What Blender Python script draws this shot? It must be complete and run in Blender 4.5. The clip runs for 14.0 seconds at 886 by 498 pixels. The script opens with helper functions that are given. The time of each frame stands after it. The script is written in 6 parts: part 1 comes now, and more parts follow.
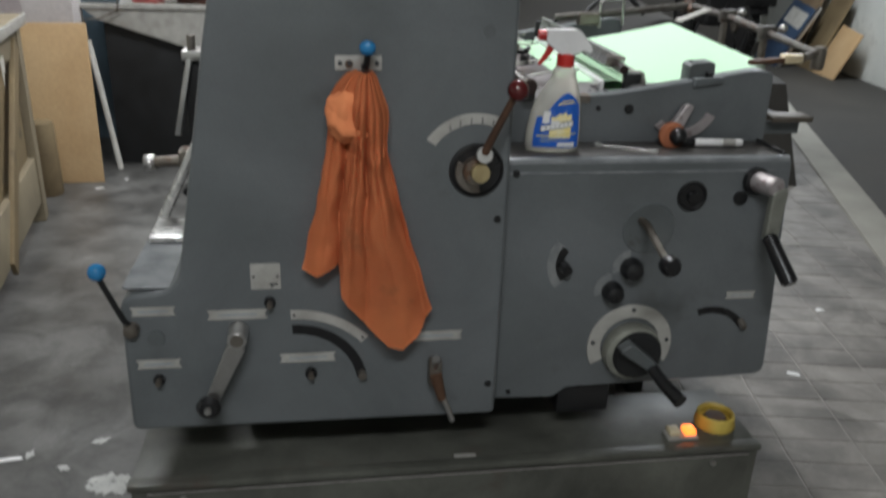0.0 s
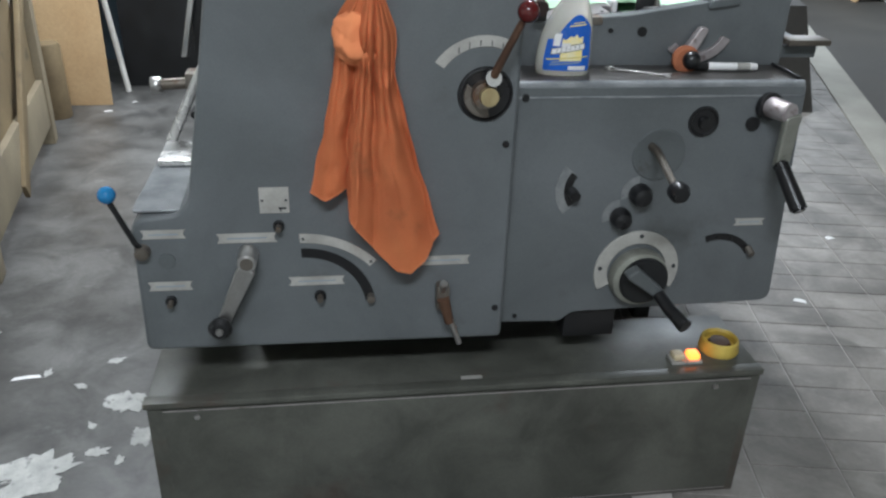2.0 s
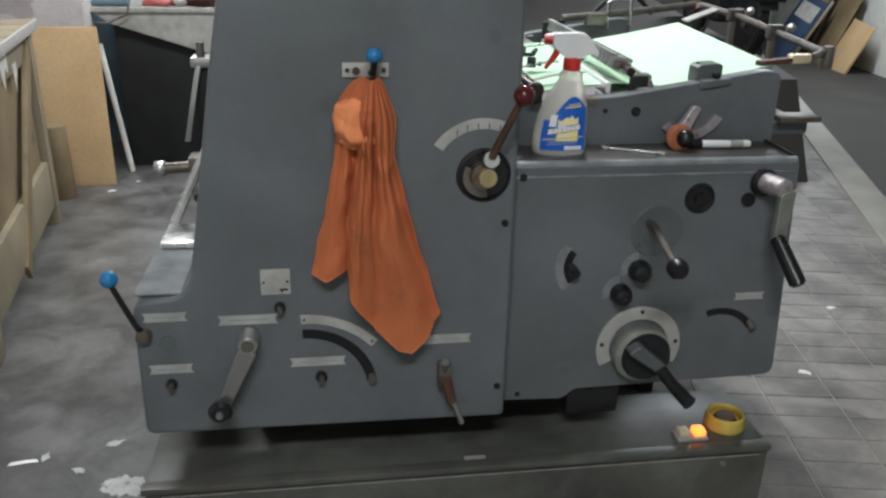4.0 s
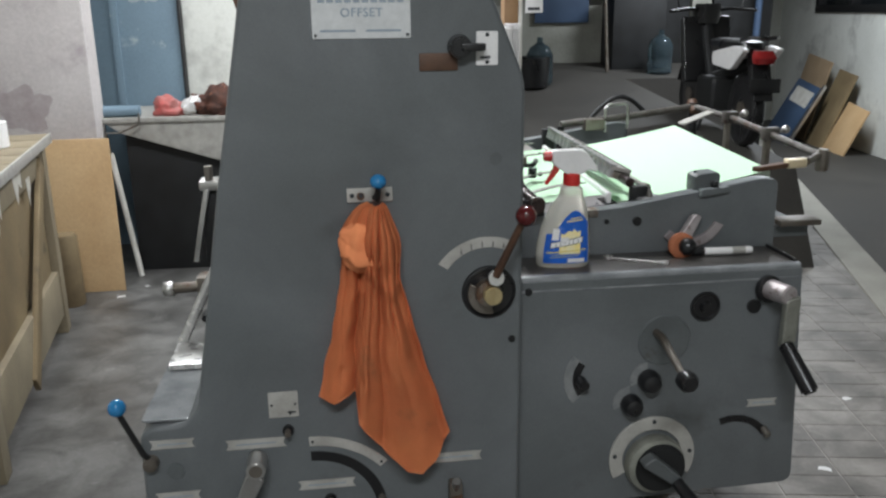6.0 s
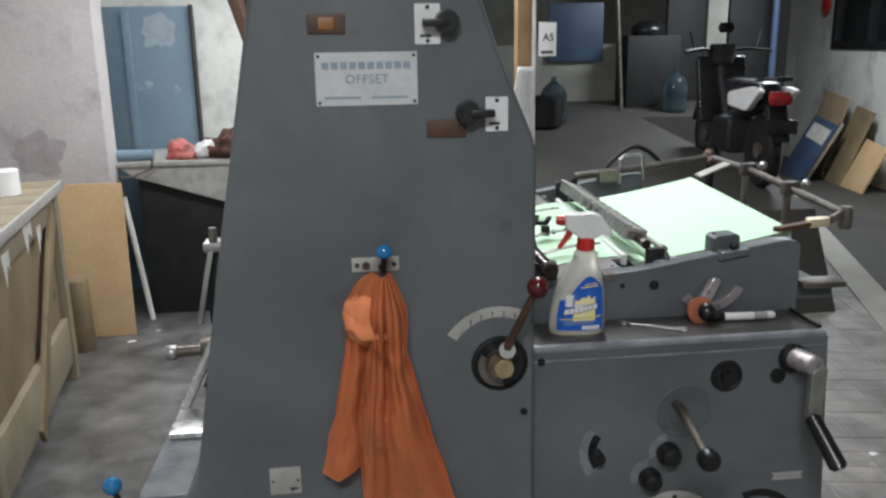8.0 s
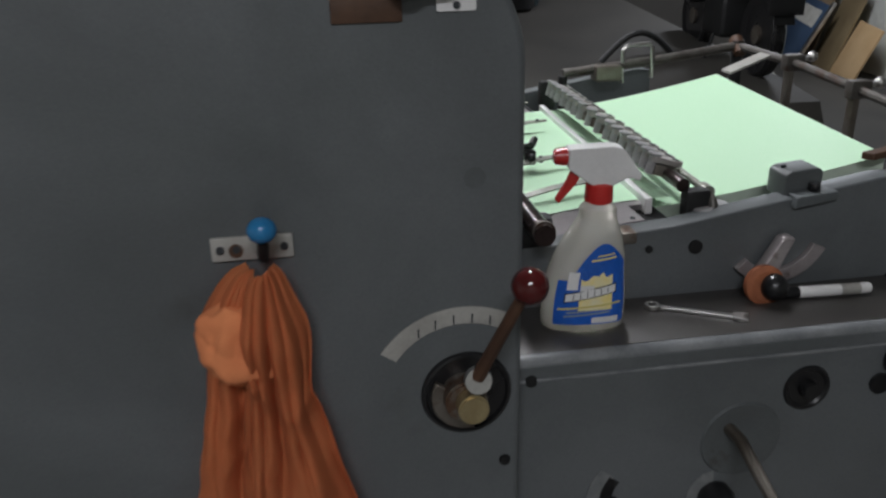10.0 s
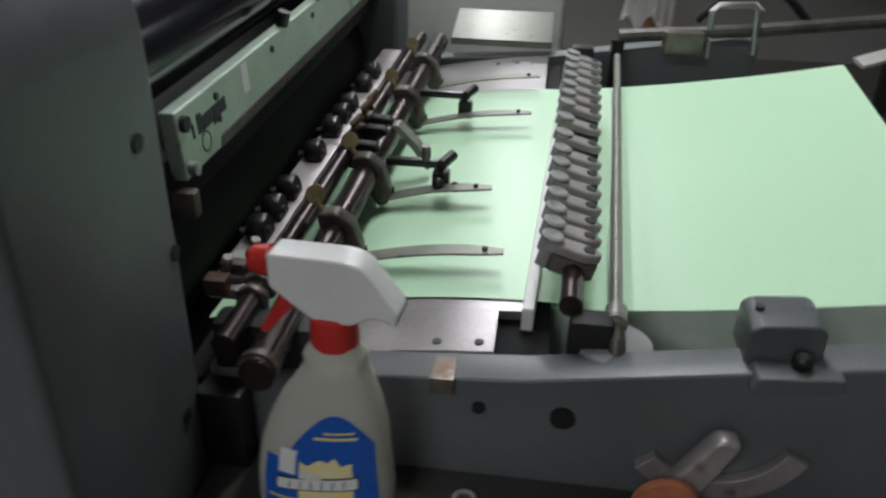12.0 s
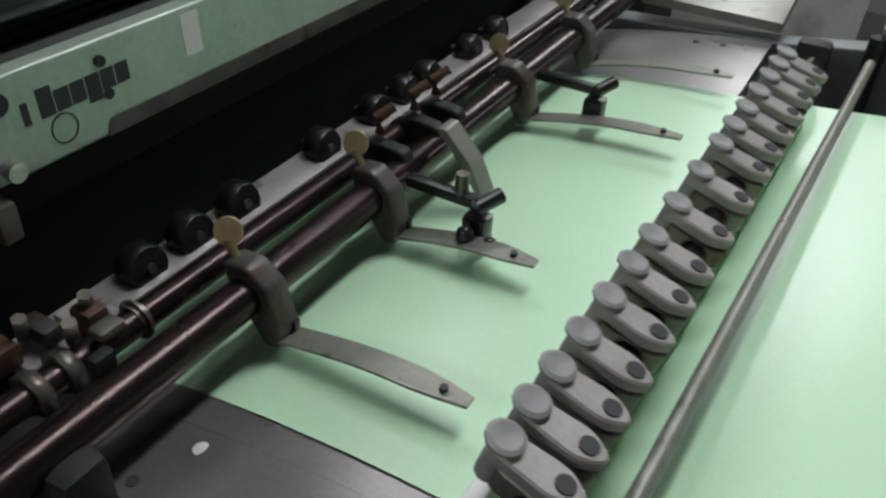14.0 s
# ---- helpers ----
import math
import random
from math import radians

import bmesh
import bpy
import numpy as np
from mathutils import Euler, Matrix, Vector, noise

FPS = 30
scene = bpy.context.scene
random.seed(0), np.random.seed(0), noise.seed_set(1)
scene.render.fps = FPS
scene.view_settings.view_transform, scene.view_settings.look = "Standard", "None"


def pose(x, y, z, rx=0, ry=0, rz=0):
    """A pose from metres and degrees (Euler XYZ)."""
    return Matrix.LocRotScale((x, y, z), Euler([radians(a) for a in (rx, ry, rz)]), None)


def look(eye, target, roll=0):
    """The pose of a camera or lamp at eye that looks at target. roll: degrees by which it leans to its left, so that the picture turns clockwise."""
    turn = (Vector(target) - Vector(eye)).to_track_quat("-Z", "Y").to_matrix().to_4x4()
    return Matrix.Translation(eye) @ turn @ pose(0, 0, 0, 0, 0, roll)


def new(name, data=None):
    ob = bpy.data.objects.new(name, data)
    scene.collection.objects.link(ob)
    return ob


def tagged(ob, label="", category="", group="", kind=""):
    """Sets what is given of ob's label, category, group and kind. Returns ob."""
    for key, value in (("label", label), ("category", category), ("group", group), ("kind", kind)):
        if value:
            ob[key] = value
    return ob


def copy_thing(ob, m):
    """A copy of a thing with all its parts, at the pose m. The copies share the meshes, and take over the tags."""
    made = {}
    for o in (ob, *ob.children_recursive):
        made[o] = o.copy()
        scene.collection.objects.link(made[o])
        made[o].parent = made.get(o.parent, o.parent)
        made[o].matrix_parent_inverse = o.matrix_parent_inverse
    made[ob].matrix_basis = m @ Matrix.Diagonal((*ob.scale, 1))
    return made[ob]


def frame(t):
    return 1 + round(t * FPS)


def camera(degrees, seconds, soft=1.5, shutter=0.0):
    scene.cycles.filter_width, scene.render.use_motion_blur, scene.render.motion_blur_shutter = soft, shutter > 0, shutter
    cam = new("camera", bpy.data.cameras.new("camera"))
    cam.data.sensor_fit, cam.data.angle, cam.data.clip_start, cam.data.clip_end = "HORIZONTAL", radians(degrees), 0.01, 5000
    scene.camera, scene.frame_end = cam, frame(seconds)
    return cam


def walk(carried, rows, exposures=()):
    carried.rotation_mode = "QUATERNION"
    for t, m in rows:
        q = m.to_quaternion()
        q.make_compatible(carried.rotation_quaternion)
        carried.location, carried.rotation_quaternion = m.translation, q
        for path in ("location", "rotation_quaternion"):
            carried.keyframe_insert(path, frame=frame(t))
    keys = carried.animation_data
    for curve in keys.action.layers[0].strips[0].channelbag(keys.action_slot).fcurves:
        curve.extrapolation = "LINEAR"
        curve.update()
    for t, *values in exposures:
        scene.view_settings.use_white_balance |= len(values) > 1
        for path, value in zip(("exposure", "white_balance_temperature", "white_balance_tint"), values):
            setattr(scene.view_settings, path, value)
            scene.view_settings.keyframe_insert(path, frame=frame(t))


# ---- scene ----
cam = camera(56.9, 14.0, 2.4, 0.5)
PATH = [
    (0, (-0.189, -1.59, 1.602), (0.111, 0.239, 0.849), 2.0),
    (0.5, (-0.181, -1.575, 1.604), (0.114, 0.17, 0.673), 2.7),
    (1, (-0.178, -1.596, 1.602), (0.099, 0.121, 0.613), 2.2),
    (1.5, (-0.185, -1.599, 1.593), (0.099, 0.129, 0.627), 2.3),
    (2, (-0.184, -1.595, 1.602), (0.085, 0.161, 0.684), 2.1),
    (2.5, (-0.193, -1.597, 1.595), (0.09, 0.16, 0.683), 2.3),
    (3, (-0.193, -1.595, 1.603), (0.094, 0.188, 0.744), 2.1),
    (5.3, (-0.169, -1.594, 1.659), (0.088, 0.288, 1.032), -0.1),
    (5.5, (-0.178, -1.585, 1.669), (0.098, 0.304, 1.072), 0.1),
    (6, (-0.178, -1.583, 1.687), (0.084, 0.318, 1.124), -0.6),
    (6.5, (-0.181, -1.571, 1.708), (0.093, 0.343, 1.197), -0.5),
    (7, (-0.183, -1.563, 1.728), (0.071, 0.368, 1.274), -1.1),
    (7.5, (-0.181, -1.563, 1.742), (0.058, 0.379, 1.328), -0.9),
    (7.7, (-0.17, -1.552, 1.746), (0.054, 0.387, 1.31), -0.9),
    (9.8, (-0.061, -0.936, 1.669), (0.26, 0.898, 0.939), -1.7),
    (10, (-0.028, -0.872, 1.67), (0.262, 0.962, 0.926), -1.2),
    (10.5, (0.041, -0.736, 1.66), (0.341, 1.066, 0.847), -1.9),
    (11, (0.135, -0.559, 1.66), (0.48, 1.226, 0.827), -3.0),
    (11.5, (0.272, -0.442, 1.654), (0.438, 1.34, 0.761), -1.9),
    (12, (0.498, -0.358, 1.683), (0.277, 1.375, 0.709), 1.2),
    (12.5, (0.575, -0.208, 1.683), (0.133, 1.435, 0.632), 4.1),
    (13, (0.644, -0.072, 1.671), (-0.062, 1.442, 0.572), 3.6),
    (13.5, (0.659, 0.015, 1.668), (-0.11, 1.471, 0.533), 4.6),
    (14, (0.613, 0.068, 1.641), (-0.134, 1.507, 0.469), 3.8),
]
EXPOSURE = [(0.0, 1.0, 6500, 10), (0.5, 1.42, 6250, 9), (1.0, 1.65, 6100, 9), (2.0, 1.6, 6100, 9), (3.0, 1.38, 6250, 10), (5.5, 1.2, 6450, 10), (7.5, 1.14, 6400, 11), (9.8, 0.6, 6450, 13),
            (10.5, 0.0, 6450, 14), (11.0, 0.0, 6400, 13), (12.0, 0.12, 6500, 10), (13.0, 0.0, 6400, 9), (14.0, -0.02, 6500, 9)]
walk(cam, [(t, look(eye, target, roll)) for t, eye, target, roll in PATH], EXPOSURE)

# ---- light ----
world = bpy.data.worlds.new("room_world")
scene.world = world
world.use_nodes = True
world.node_tree.nodes["Background"].inputs[0].default_value = (0.55, 0.6, 0.62, 1)
world.node_tree.nodes["Background"].inputs[1].default_value = 0.07


def area_lamp(x, y, z, length, watts, turn=0, wide=0.12, colour=(0.97, 1.0, 1.03)):
    data = bpy.data.lights.new("area_lamp", "AREA")
    data.shape, data.size, data.size_y = "RECTANGLE", length, wide
    data.energy, data.color = watts, colour
    ob = new("area_lamp", data)
    ob.matrix_basis = pose(x, y, z, 0, 0, turn)
    return ob


# Unseen lamp behind the operator that fills the front panel
area_lamp(-0.4, -2.3, 3.05, 1.2, 34, 12, 0.2)
# Added fill that brightens the pier and the left wall
area_lamp(-1.2, 2.1, 3.05, 1.2, 26, 12, 0.2)
# Fluorescent tube, placed by its reflection on the feed board
area_lamp(0.1, 3.95, 3.18, 1.3, 36, 88, 0.16)
# Added overhead fill for the paper and feeder
area_lamp(0.55, 1.25, 3.05, 1.2, 23, 80, 0.1)
# Added fill for the right-hand wall at the back
area_lamp(4.3, 6.2, 3.05, 1.2, 50, 12, 0.2, (0.94, 1.0, 1.06))


# ---- materials ----
def mat(name, base, rough=0.6, metal=0.0, second=None, scale=6.0, amount=0.5, fine=90.0, bump=0.15, depth=0.002,
        spots=None, spot_scale=3.0, spot_cut=0.62, coat=0.0, soft=0.06, dirt=None):
    """Two-scale mottled surface: base and second colour by large noise, fine grain, stains, bump."""
    m = bpy.data.materials.new(name)
    m.use_nodes = True
    nt = m.node_tree
    n, l = nt.nodes, nt.links
    b = n["Principled BSDF"]
    geo = n.new("ShaderNodeTexCoord")
    info = n.new("ShaderNodeObjectInfo")
    shift = n.new("ShaderNodeVectorMath")
    shift.operation = "ADD"
    l.new(geo.outputs["Object"], shift.inputs[0])
    l.new(info.outputs["Random"], shift.inputs[1])
    big = n.new("ShaderNodeTexNoise")
    big.inputs["Scale"].default_value, big.inputs["Detail"].default_value = scale, 6
    l.new(shift.outputs[0], big.inputs["Vector"])
    ramp = n.new("ShaderNodeValToRGB")
    ramp.color_ramp.elements[0].position, ramp.color_ramp.elements[1].position = 0.5 - 0.25 * amount - 0.05, 0.5 + 0.3
    second = second or tuple(c * 0.72 for c in base)
    ramp.color_ramp.elements[0].color = (*second, 1)
    ramp.color_ramp.elements[1].color = (*base, 1)
    l.new(big.outputs[0], ramp.inputs[0])
    grain = n.new("ShaderNodeTexNoise")
    grain.inputs["Scale"].default_value, grain.inputs["Detail"].default_value = fine, 4
    l.new(geo.outputs["Object"], grain.inputs["Vector"])
    mix = n.new("ShaderNodeMix")
    mix.data_type, mix.blend_type = "RGBA", "OVERLAY"
    mix.inputs[0].default_value = 0.25
    l.new(ramp.outputs[0], mix.inputs[6])
    l.new(grain.outputs["Color"], mix.inputs[7])
    hue = n.new("ShaderNodeHueSaturation")
    hue.inputs["Saturation"].default_value = 0.0
    l.new(grain.outputs["Color"], hue.inputs["Color"])
    l.new(hue.outputs[0], mix.inputs[7])
    colour = mix.outputs[2]
    if spots:
        st = n.new("ShaderNodeTexNoise")
        st.inputs["Scale"].default_value, st.inputs["Detail"].default_value = spot_scale, 8
        st.inputs["Roughness"].default_value = 0.65
        l.new(shift.outputs[0], st.inputs["Vector"])
        cut = n.new("ShaderNodeMapRange")
        cut.inputs[1].default_value, cut.inputs[2].default_value = spot_cut, spot_cut + soft
        l.new(st.outputs[0], cut.inputs[0])
        over = n.new("ShaderNodeMix")
        over.data_type = "RGBA"
        over.inputs[7].default_value = (*spots, 1)
        l.new(cut.outputs[0], over.inputs[0])
        l.new(colour, over.inputs[6])
        colour = over.outputs[2]
    if dirt:
        # grime that runs on from piece to piece: (scale, darkest share)
        place = n.new("ShaderNodeNewGeometry")
        smear = n.new("ShaderNodeTexNoise")
        smear.inputs["Scale"].default_value, smear.inputs["Detail"].default_value = dirt[0], 7
        smear.inputs["Roughness"].default_value, smear.inputs["Distortion"].default_value = 0.62, 0.6
        l.new(place.outputs["Position"], smear.inputs["Vector"])
        share = n.new("ShaderNodeMapRange")
        share.inputs[1].default_value, share.inputs[2].default_value = 0.36, 0.6
        share.inputs[3].default_value, share.inputs[4].default_value = dirt[1], 1.0
        l.new(smear.outputs[0], share.inputs[0])
        grime = n.new("ShaderNodeMix")
        grime.data_type, grime.blend_type = "RGBA", "MULTIPLY"
        grime.inputs[0].default_value = 1.0
        l.new(colour, grime.inputs[6])
        l.new(share.outputs[0], grime.inputs[7])
        colour = grime.outputs[2]
    l.new(colour, b.inputs["Base Color"])
    rr = n.new("ShaderNodeMapRange")
    rr.inputs[3].default_value, rr.inputs[4].default_value = max(0.03, rough - 0.12), min(1, rough + 0.12)
    l.new(big.outputs[0], rr.inputs[0])
    l.new(rr.outputs[0], b.inputs["Roughness"])
    b.inputs["Metallic"].default_value = metal
    b.inputs["Coat Weight"].default_value = coat
    if bump:
        bp = n.new("ShaderNodeBump")
        bp.inputs["Strength"].default_value, bp.inputs["Distance"].default_value = bump, depth
        l.new(grain.outputs[0], bp.inputs["Height"])
        l.new(bp.outputs[0], b.inputs["Normal"])
    return m


def glow(name, colour, strength):
    m = mat(name, colour, 0.4)
    b = m.node_tree.nodes["Principled BSDF"]
    b.inputs["Emission Color"].default_value = (*colour, 1)
    b.inputs["Emission Strength"].default_value = strength
    return m


GREY = mat("grey_hammer_paint", (0.139, 0.149, 0.156), 0.38, 0.0, (0.1, 0.11, 0.112), 3.2, 0.9, 260, 0.16, 0.0006, (0.085, 0.09, 0.088), 4, 0.6, soft=0.14, dirt=(3.0, 0.8))
GREY_WORN = mat("grey_paint_worn", (0.12, 0.135, 0.14), 0.45, 0.0, (0.07, 0.075, 0.075), 5, 0.8, 160, 0.15, 0.0008, (0.05, 0.045, 0.04), 6, 0.6)
BASE_METAL = mat("dark_oily_sheet_metal", (0.13, 0.132, 0.113), 0.42, 0.1, (0.074, 0.075, 0.064), 5, 0.9, 120, 0.12, 0.001, (0.098, 0.068, 0.055), 3, 0.56, soft=0.16, dirt=(5, 0.6))
BLACK = mat("black_plastic", (0.012, 0.012, 0.013), 0.3, 0, None, 8, 0.5, 200, 0.05)
DARK = mat("sooty_dark_metal", (0.016, 0.017, 0.018), 0.6, 0.2, (0.008, 0.008, 0.008), 8, 0.6, 80, 0.3)
RUBBER = mat("blue_black_rubber_roller", (0.008, 0.008, 0.014), 0.16, 0, None, 4, 0.5, 60, 0.03)
STEEL = mat("brushed_steel", (0.62, 0.61, 0.6), 0.33, 0.95, (0.45, 0.44, 0.42), 12, 0.6, 180, 0.1, 0.0005, (0.3, 0.26, 0.2), 9, 0.66)
OLD_STEEL = mat("old_oily_steel", (0.25, 0.23, 0.205), 0.42, 0.7, (0.1, 0.08, 0.06), 14, 0.8, 150, 0.2, 0.0008, (0.12, 0.07, 0.045), 10, 0.58)
SHAFT = mat("brown_oiled_shaft", (0.062, 0.044, 0.043), 0.28, 0.8, (0.035, 0.024, 0.022), 7, 0.7, 140, 0.08)
SCALE = mat("worn_painted_over_scale", (0.24, 0.245, 0.24), 0.5, 0, (0.14, 0.15, 0.155), 40, 0.8, 200, 0.1, 0.0005, (0.13, 0.14, 0.15), 30, 0.55, soft=0.1)
# Glossy grey, lightened to carry the highlights along edges and top plate
BEAD = mat("glossy_highlit_grey_paint", (0.3, 0.31, 0.315), 0.22, 0.1, (0.12, 0.13, 0.14), 14, 0.8, 200, 0.08)
PLATE = mat("feed_board_steel", (0.42, 0.395, 0.4), 0.3, 0.65, (0.23, 0.21, 0.215), 6, 0.6, 200, 0.06, 0.0005, (0.3, 0.27, 0.25), 11, 0.68)
LABEL = mat("engraved_label_plate", (0.46, 0.45, 0.42), 0.5, 0.15, (0.3, 0.29, 0.265), 20, 0.6, 200, 0.05, 0.0005, (0.2, 0.18, 0.15), 25, 0.7)
WHITE = mat("white_plastic", (0.78, 0.77, 0.76), 0.35, 0, (0.68, 0.67, 0.66), 15, 0.4, 200, 0.03)
INK = mat("dark_ink", (0.03, 0.035, 0.04), 0.6)
INK_FADED = mat("faded_blue_grey_ink", (0.3, 0.36, 0.42), 0.6)
RUST = mat("rust_brown_paint", (0.12, 0.06, 0.032), 0.55, 0.1, (0.05, 0.025, 0.015), 18, 0.7, 120, 0.2)
AMBER = mat("amber_window", (0.42, 0.2, 0.06), 0.4, 0, (0.2, 0.08, 0.03), 40, 0.8)
BLUE = mat("glossy_blue_plastic", (0.03, 0.2, 0.42), 0.15, 0, (0.02, 0.16, 0.36), 10, 0.4, 200, 0)
RED = mat("red_plastic", (0.6, 0.035, 0.03), 0.3, 0, None, 10, 0.3, 200, 0)
MAROON = mat("glossy_maroon_ball", (0.09, 0.012, 0.012), 0.12, 0, None, 10, 0.4, 200, 0)
BRASS = mat("tarnished_brass", (0.5, 0.42, 0.24), 0.35, 0.75, (0.3, 0.23, 0.12), 30, 0.7, 200, 0.1)
CLOTH = mat("orange_cotton_cloth", (0.88, 0.3, 0.12), 0.95, 0, (0.66, 0.2, 0.08), 9, 0.8, 600, 0.35, 0.0012, (0.4, 0.15, 0.065), 8, 0.6, soft=0.2)
PAPER = mat("pale_green_paper", (0.54, 0.81, 0.55), 0.35, 0, (0.54, 0.81, 0.55), 0.5, 1.0, 300, 0.02)
PAPER_SIDE = mat("white_green_paper_edges", (0.62, 0.72, 0.6), 0.8, 0, (0.5, 0.6, 0.48), 30, 0.6, 500, 0.3)
KOMPAC = mat("greenish_cast_bar", (0.52, 0.62, 0.52), 0.4, 0.3, (0.36, 0.45, 0.37), 12, 0.8, 160, 0.1, 0.0006, (0.1, 0.11, 0.085), 22, 0.62, soft=0.12)
# Near-black that puts the deep shade of the press gaps into the colour
VOID = mat("gap_shade_black", (0.005, 0.005, 0.006), 0.85, 0, (0.003, 0.003, 0.003), 8, 0.5, 80, 0.2)
CAST = mat("dark_greasy_casting", (0.15, 0.145, 0.13), 0.45, 0.4, (0.05, 0.04, 0.036), 25, 0.8, 220, 0.25, 0.0008, (0.06, 0.032, 0.022), 18, 0.55, soft=0.12)
FINGER = mat("dull_grey_green_steel", (0.3, 0.305, 0.265), 0.42, 0.45, (0.19, 0.19, 0.165), 22, 0.7, 200, 0.1, 0.0005, (0.12, 0.11, 0.095), 30, 0.62)
RAIL = mat("worn_pale_steel_strip", (0.5, 0.46, 0.46), 0.38, 0.45, (0.3, 0.265, 0.265), 20, 0.8, 200, 0.1, 0.0005, (0.16, 0.12, 0.11), 22, 0.58, soft=0.1)
BAND = mat("grubby_orange_band", (0.42, 0.14, 0.06), 0.8, 0, (0.22, 0.07, 0.03), 40, 0.8)
SUCKER = mat("grey_cast_finger", (0.4, 0.375, 0.355), 0.5, 0.25, (0.27, 0.25, 0.235), 30, 0.6, 250, 0.15)
RUBBER_CUP = mat("translucent_grey_rubber", (0.33, 0.325, 0.325), 0.55, 0, (0.22, 0.215, 0.215), 40, 0.6)
WALL = mat("stained_white_plaster", (0.72, 0.73, 0.68), 0.85, 0, (0.5, 0.51, 0.47), 1.4, 0.9, 40, 0.25, 0.003, (0.36, 0.36, 0.34), 2.0, 0.53, soft=0.17)
WALL_DIRTY = mat("grimy_whitewashed_wall", (0.5, 0.47, 0.46), 0.9, 0, (0.36, 0.33, 0.325), 2.2, 0.9, 40, 0.3, 0.003, (0.3, 0.255, 0.265), 2.4, 0.53, soft=0.17)
# Wall grey toned for the dim back; also tones down the whitish pillar
DIM_WALL = mat("dim_grey_cement_wall", (0.42, 0.42, 0.38), 0.9, 0, (0.2, 0.2, 0.17), 1.5, 0.8, 30, 0.3, 0.003)
CEIL = mat("ceiling_board", (0.6, 0.6, 0.57), 0.9, 0, (0.5, 0.5, 0.47), 1.5, 0.5)
FLOOR_DARK = mat("dark_trodden_cement", (0.058, 0.053, 0.046), 0.75, 0, (0.028, 0.026, 0.023), 1.5, 0.8, 30, 0.3, 0.003)
WOOD = mat("plywood", (0.58, 0.4, 0.22), 0.65, 0, (0.46, 0.3, 0.15), 3, 0.6, 60, 0.1, 0.001, (0.24, 0.15, 0.08), 2.0, 0.66)
WOOD_OLD = mat("greasy_bench_wood", (0.24, 0.18, 0.095), 0.7, 0, (0.12, 0.085, 0.045), 3, 0.8, 50, 0.25, 0.002, (0.09, 0.07, 0.04), 2.5, 0.6)
WOOD_DIRT = mat("grey_worn_wood", (0.27, 0.225, 0.15), 0.7, 0, (0.16, 0.13, 0.085), 4, 0.8, 60, 0.2, 0.002)
DOOR_BLUE = mat("faded_blue_door_paint", (0.17, 0.25, 0.31), 0.6, 0, (0.12, 0.18, 0.23), 2, 0.7, 60, 0.1, 0.001, (0.32, 0.38, 0.4), 3.2, 0.68)
GLASS_DARK = mat("dark_night_glass", (0.012, 0.015, 0.017), 0.12)
PIPE = mat("white_pvc", (0.7, 0.69, 0.64), 0.45, 0, (0.5, 0.48, 0.43), 12, 0.6)
YELLOW = mat("yellow_plastic", (0.7, 0.55, 0.13), 0.45, 0, (0.45, 0.3, 0.05), 15, 0.6)
LAMP_ON = glow("lit_orange_button", (1.0, 0.2, 0.03), 1.3)
LAMP_PALE = mat("pale_cream_button", (0.75, 0.62, 0.4), 0.35)
FRAME_WOOD = mat("varnished_brown_post", (0.3, 0.18, 0.09), 0.5, 0, (0.2, 0.11, 0.05), 5, 0.6)
LBLUE = mat("label_blue_print", (0.015, 0.13, 0.6), 0.3, 0, None, 8, 0.2, 200, 0)
LYEL = mat("label_yellow_print", (0.85, 0.72, 0.22), 0.4)
LCREAM = mat("label_cream_print", (0.8, 0.76, 0.55), 0.4, 0, (0.85, 0.68, 0.2), 60, 0.9)
CARD = mat("old_cardboard", (0.34, 0.25, 0.16), 0.8, 0, (0.24, 0.17, 0.1), 4, 0.6)
BLUE_SHEET = mat("dull_blue_plastic_sheet", (0.06, 0.1, 0.17), 0.5, 0, (0.035, 0.06, 0.11), 3, 0.6)
TAIL = mat("red_tail_lens", (0.3, 0.02, 0.02), 0.2)


def clear_material(name, colour, rough, transmission):
    m = bpy.data.materials.new(name)
    m.use_nodes = True
    b = m.node_tree.nodes["Principled BSDF"]
    b.inputs["Base Color"].default_value = (*colour, 1)
    b.inputs["Roughness"].default_value, b.inputs["IOR"].default_value = rough, 1.33
    b.inputs["Transmission Weight"].default_value = transmission
    return m


BOTTLE = clear_material("cloudy_clear_plastic", (0.9, 0.88, 0.8), 0.25, 0.62)
GLASS = clear_material("clear_plastic", (0.2, 0.29, 0.34), 0.1, 0.9)


def floor_material():
    m = mat("worn_cement_tile", (0.31, 0.29, 0.265), 0.55, 0, (0.175, 0.162, 0.147), 6.0, 0.8, 70, 0.35, 0.002, (0.37, 0.35, 0.325), 5, 0.6, soft=0.16, dirt=(3.4, 0.52))
    return m


TILE = floor_material()
CEMENT = mat('smooth_stained_cement', (0.17, 0.168, 0.16), 0.42, 0, (0.052, 0.05, 0.047), 2.6, 1.0, 50, 0.25, 0.002, (0.25, 0.25, 0.24), 6, 0.6, soft=0.2, dirt=(5.5, 0.5))
GROUT = mat("pale_dusty_joints", (0.5, 0.47, 0.44), 0.85, 0, (0.2, 0.19, 0.18), 5, 0.9)
SPLASH = mat("spilled_white_paint", (0.5, 0.5, 0.47), 0.75, 0, (0.3, 0.3, 0.29), 26, 1.0, 120, 0.3, 0.001, (0.15, 0.15, 0.145), 30, 0.58, soft=0.1)


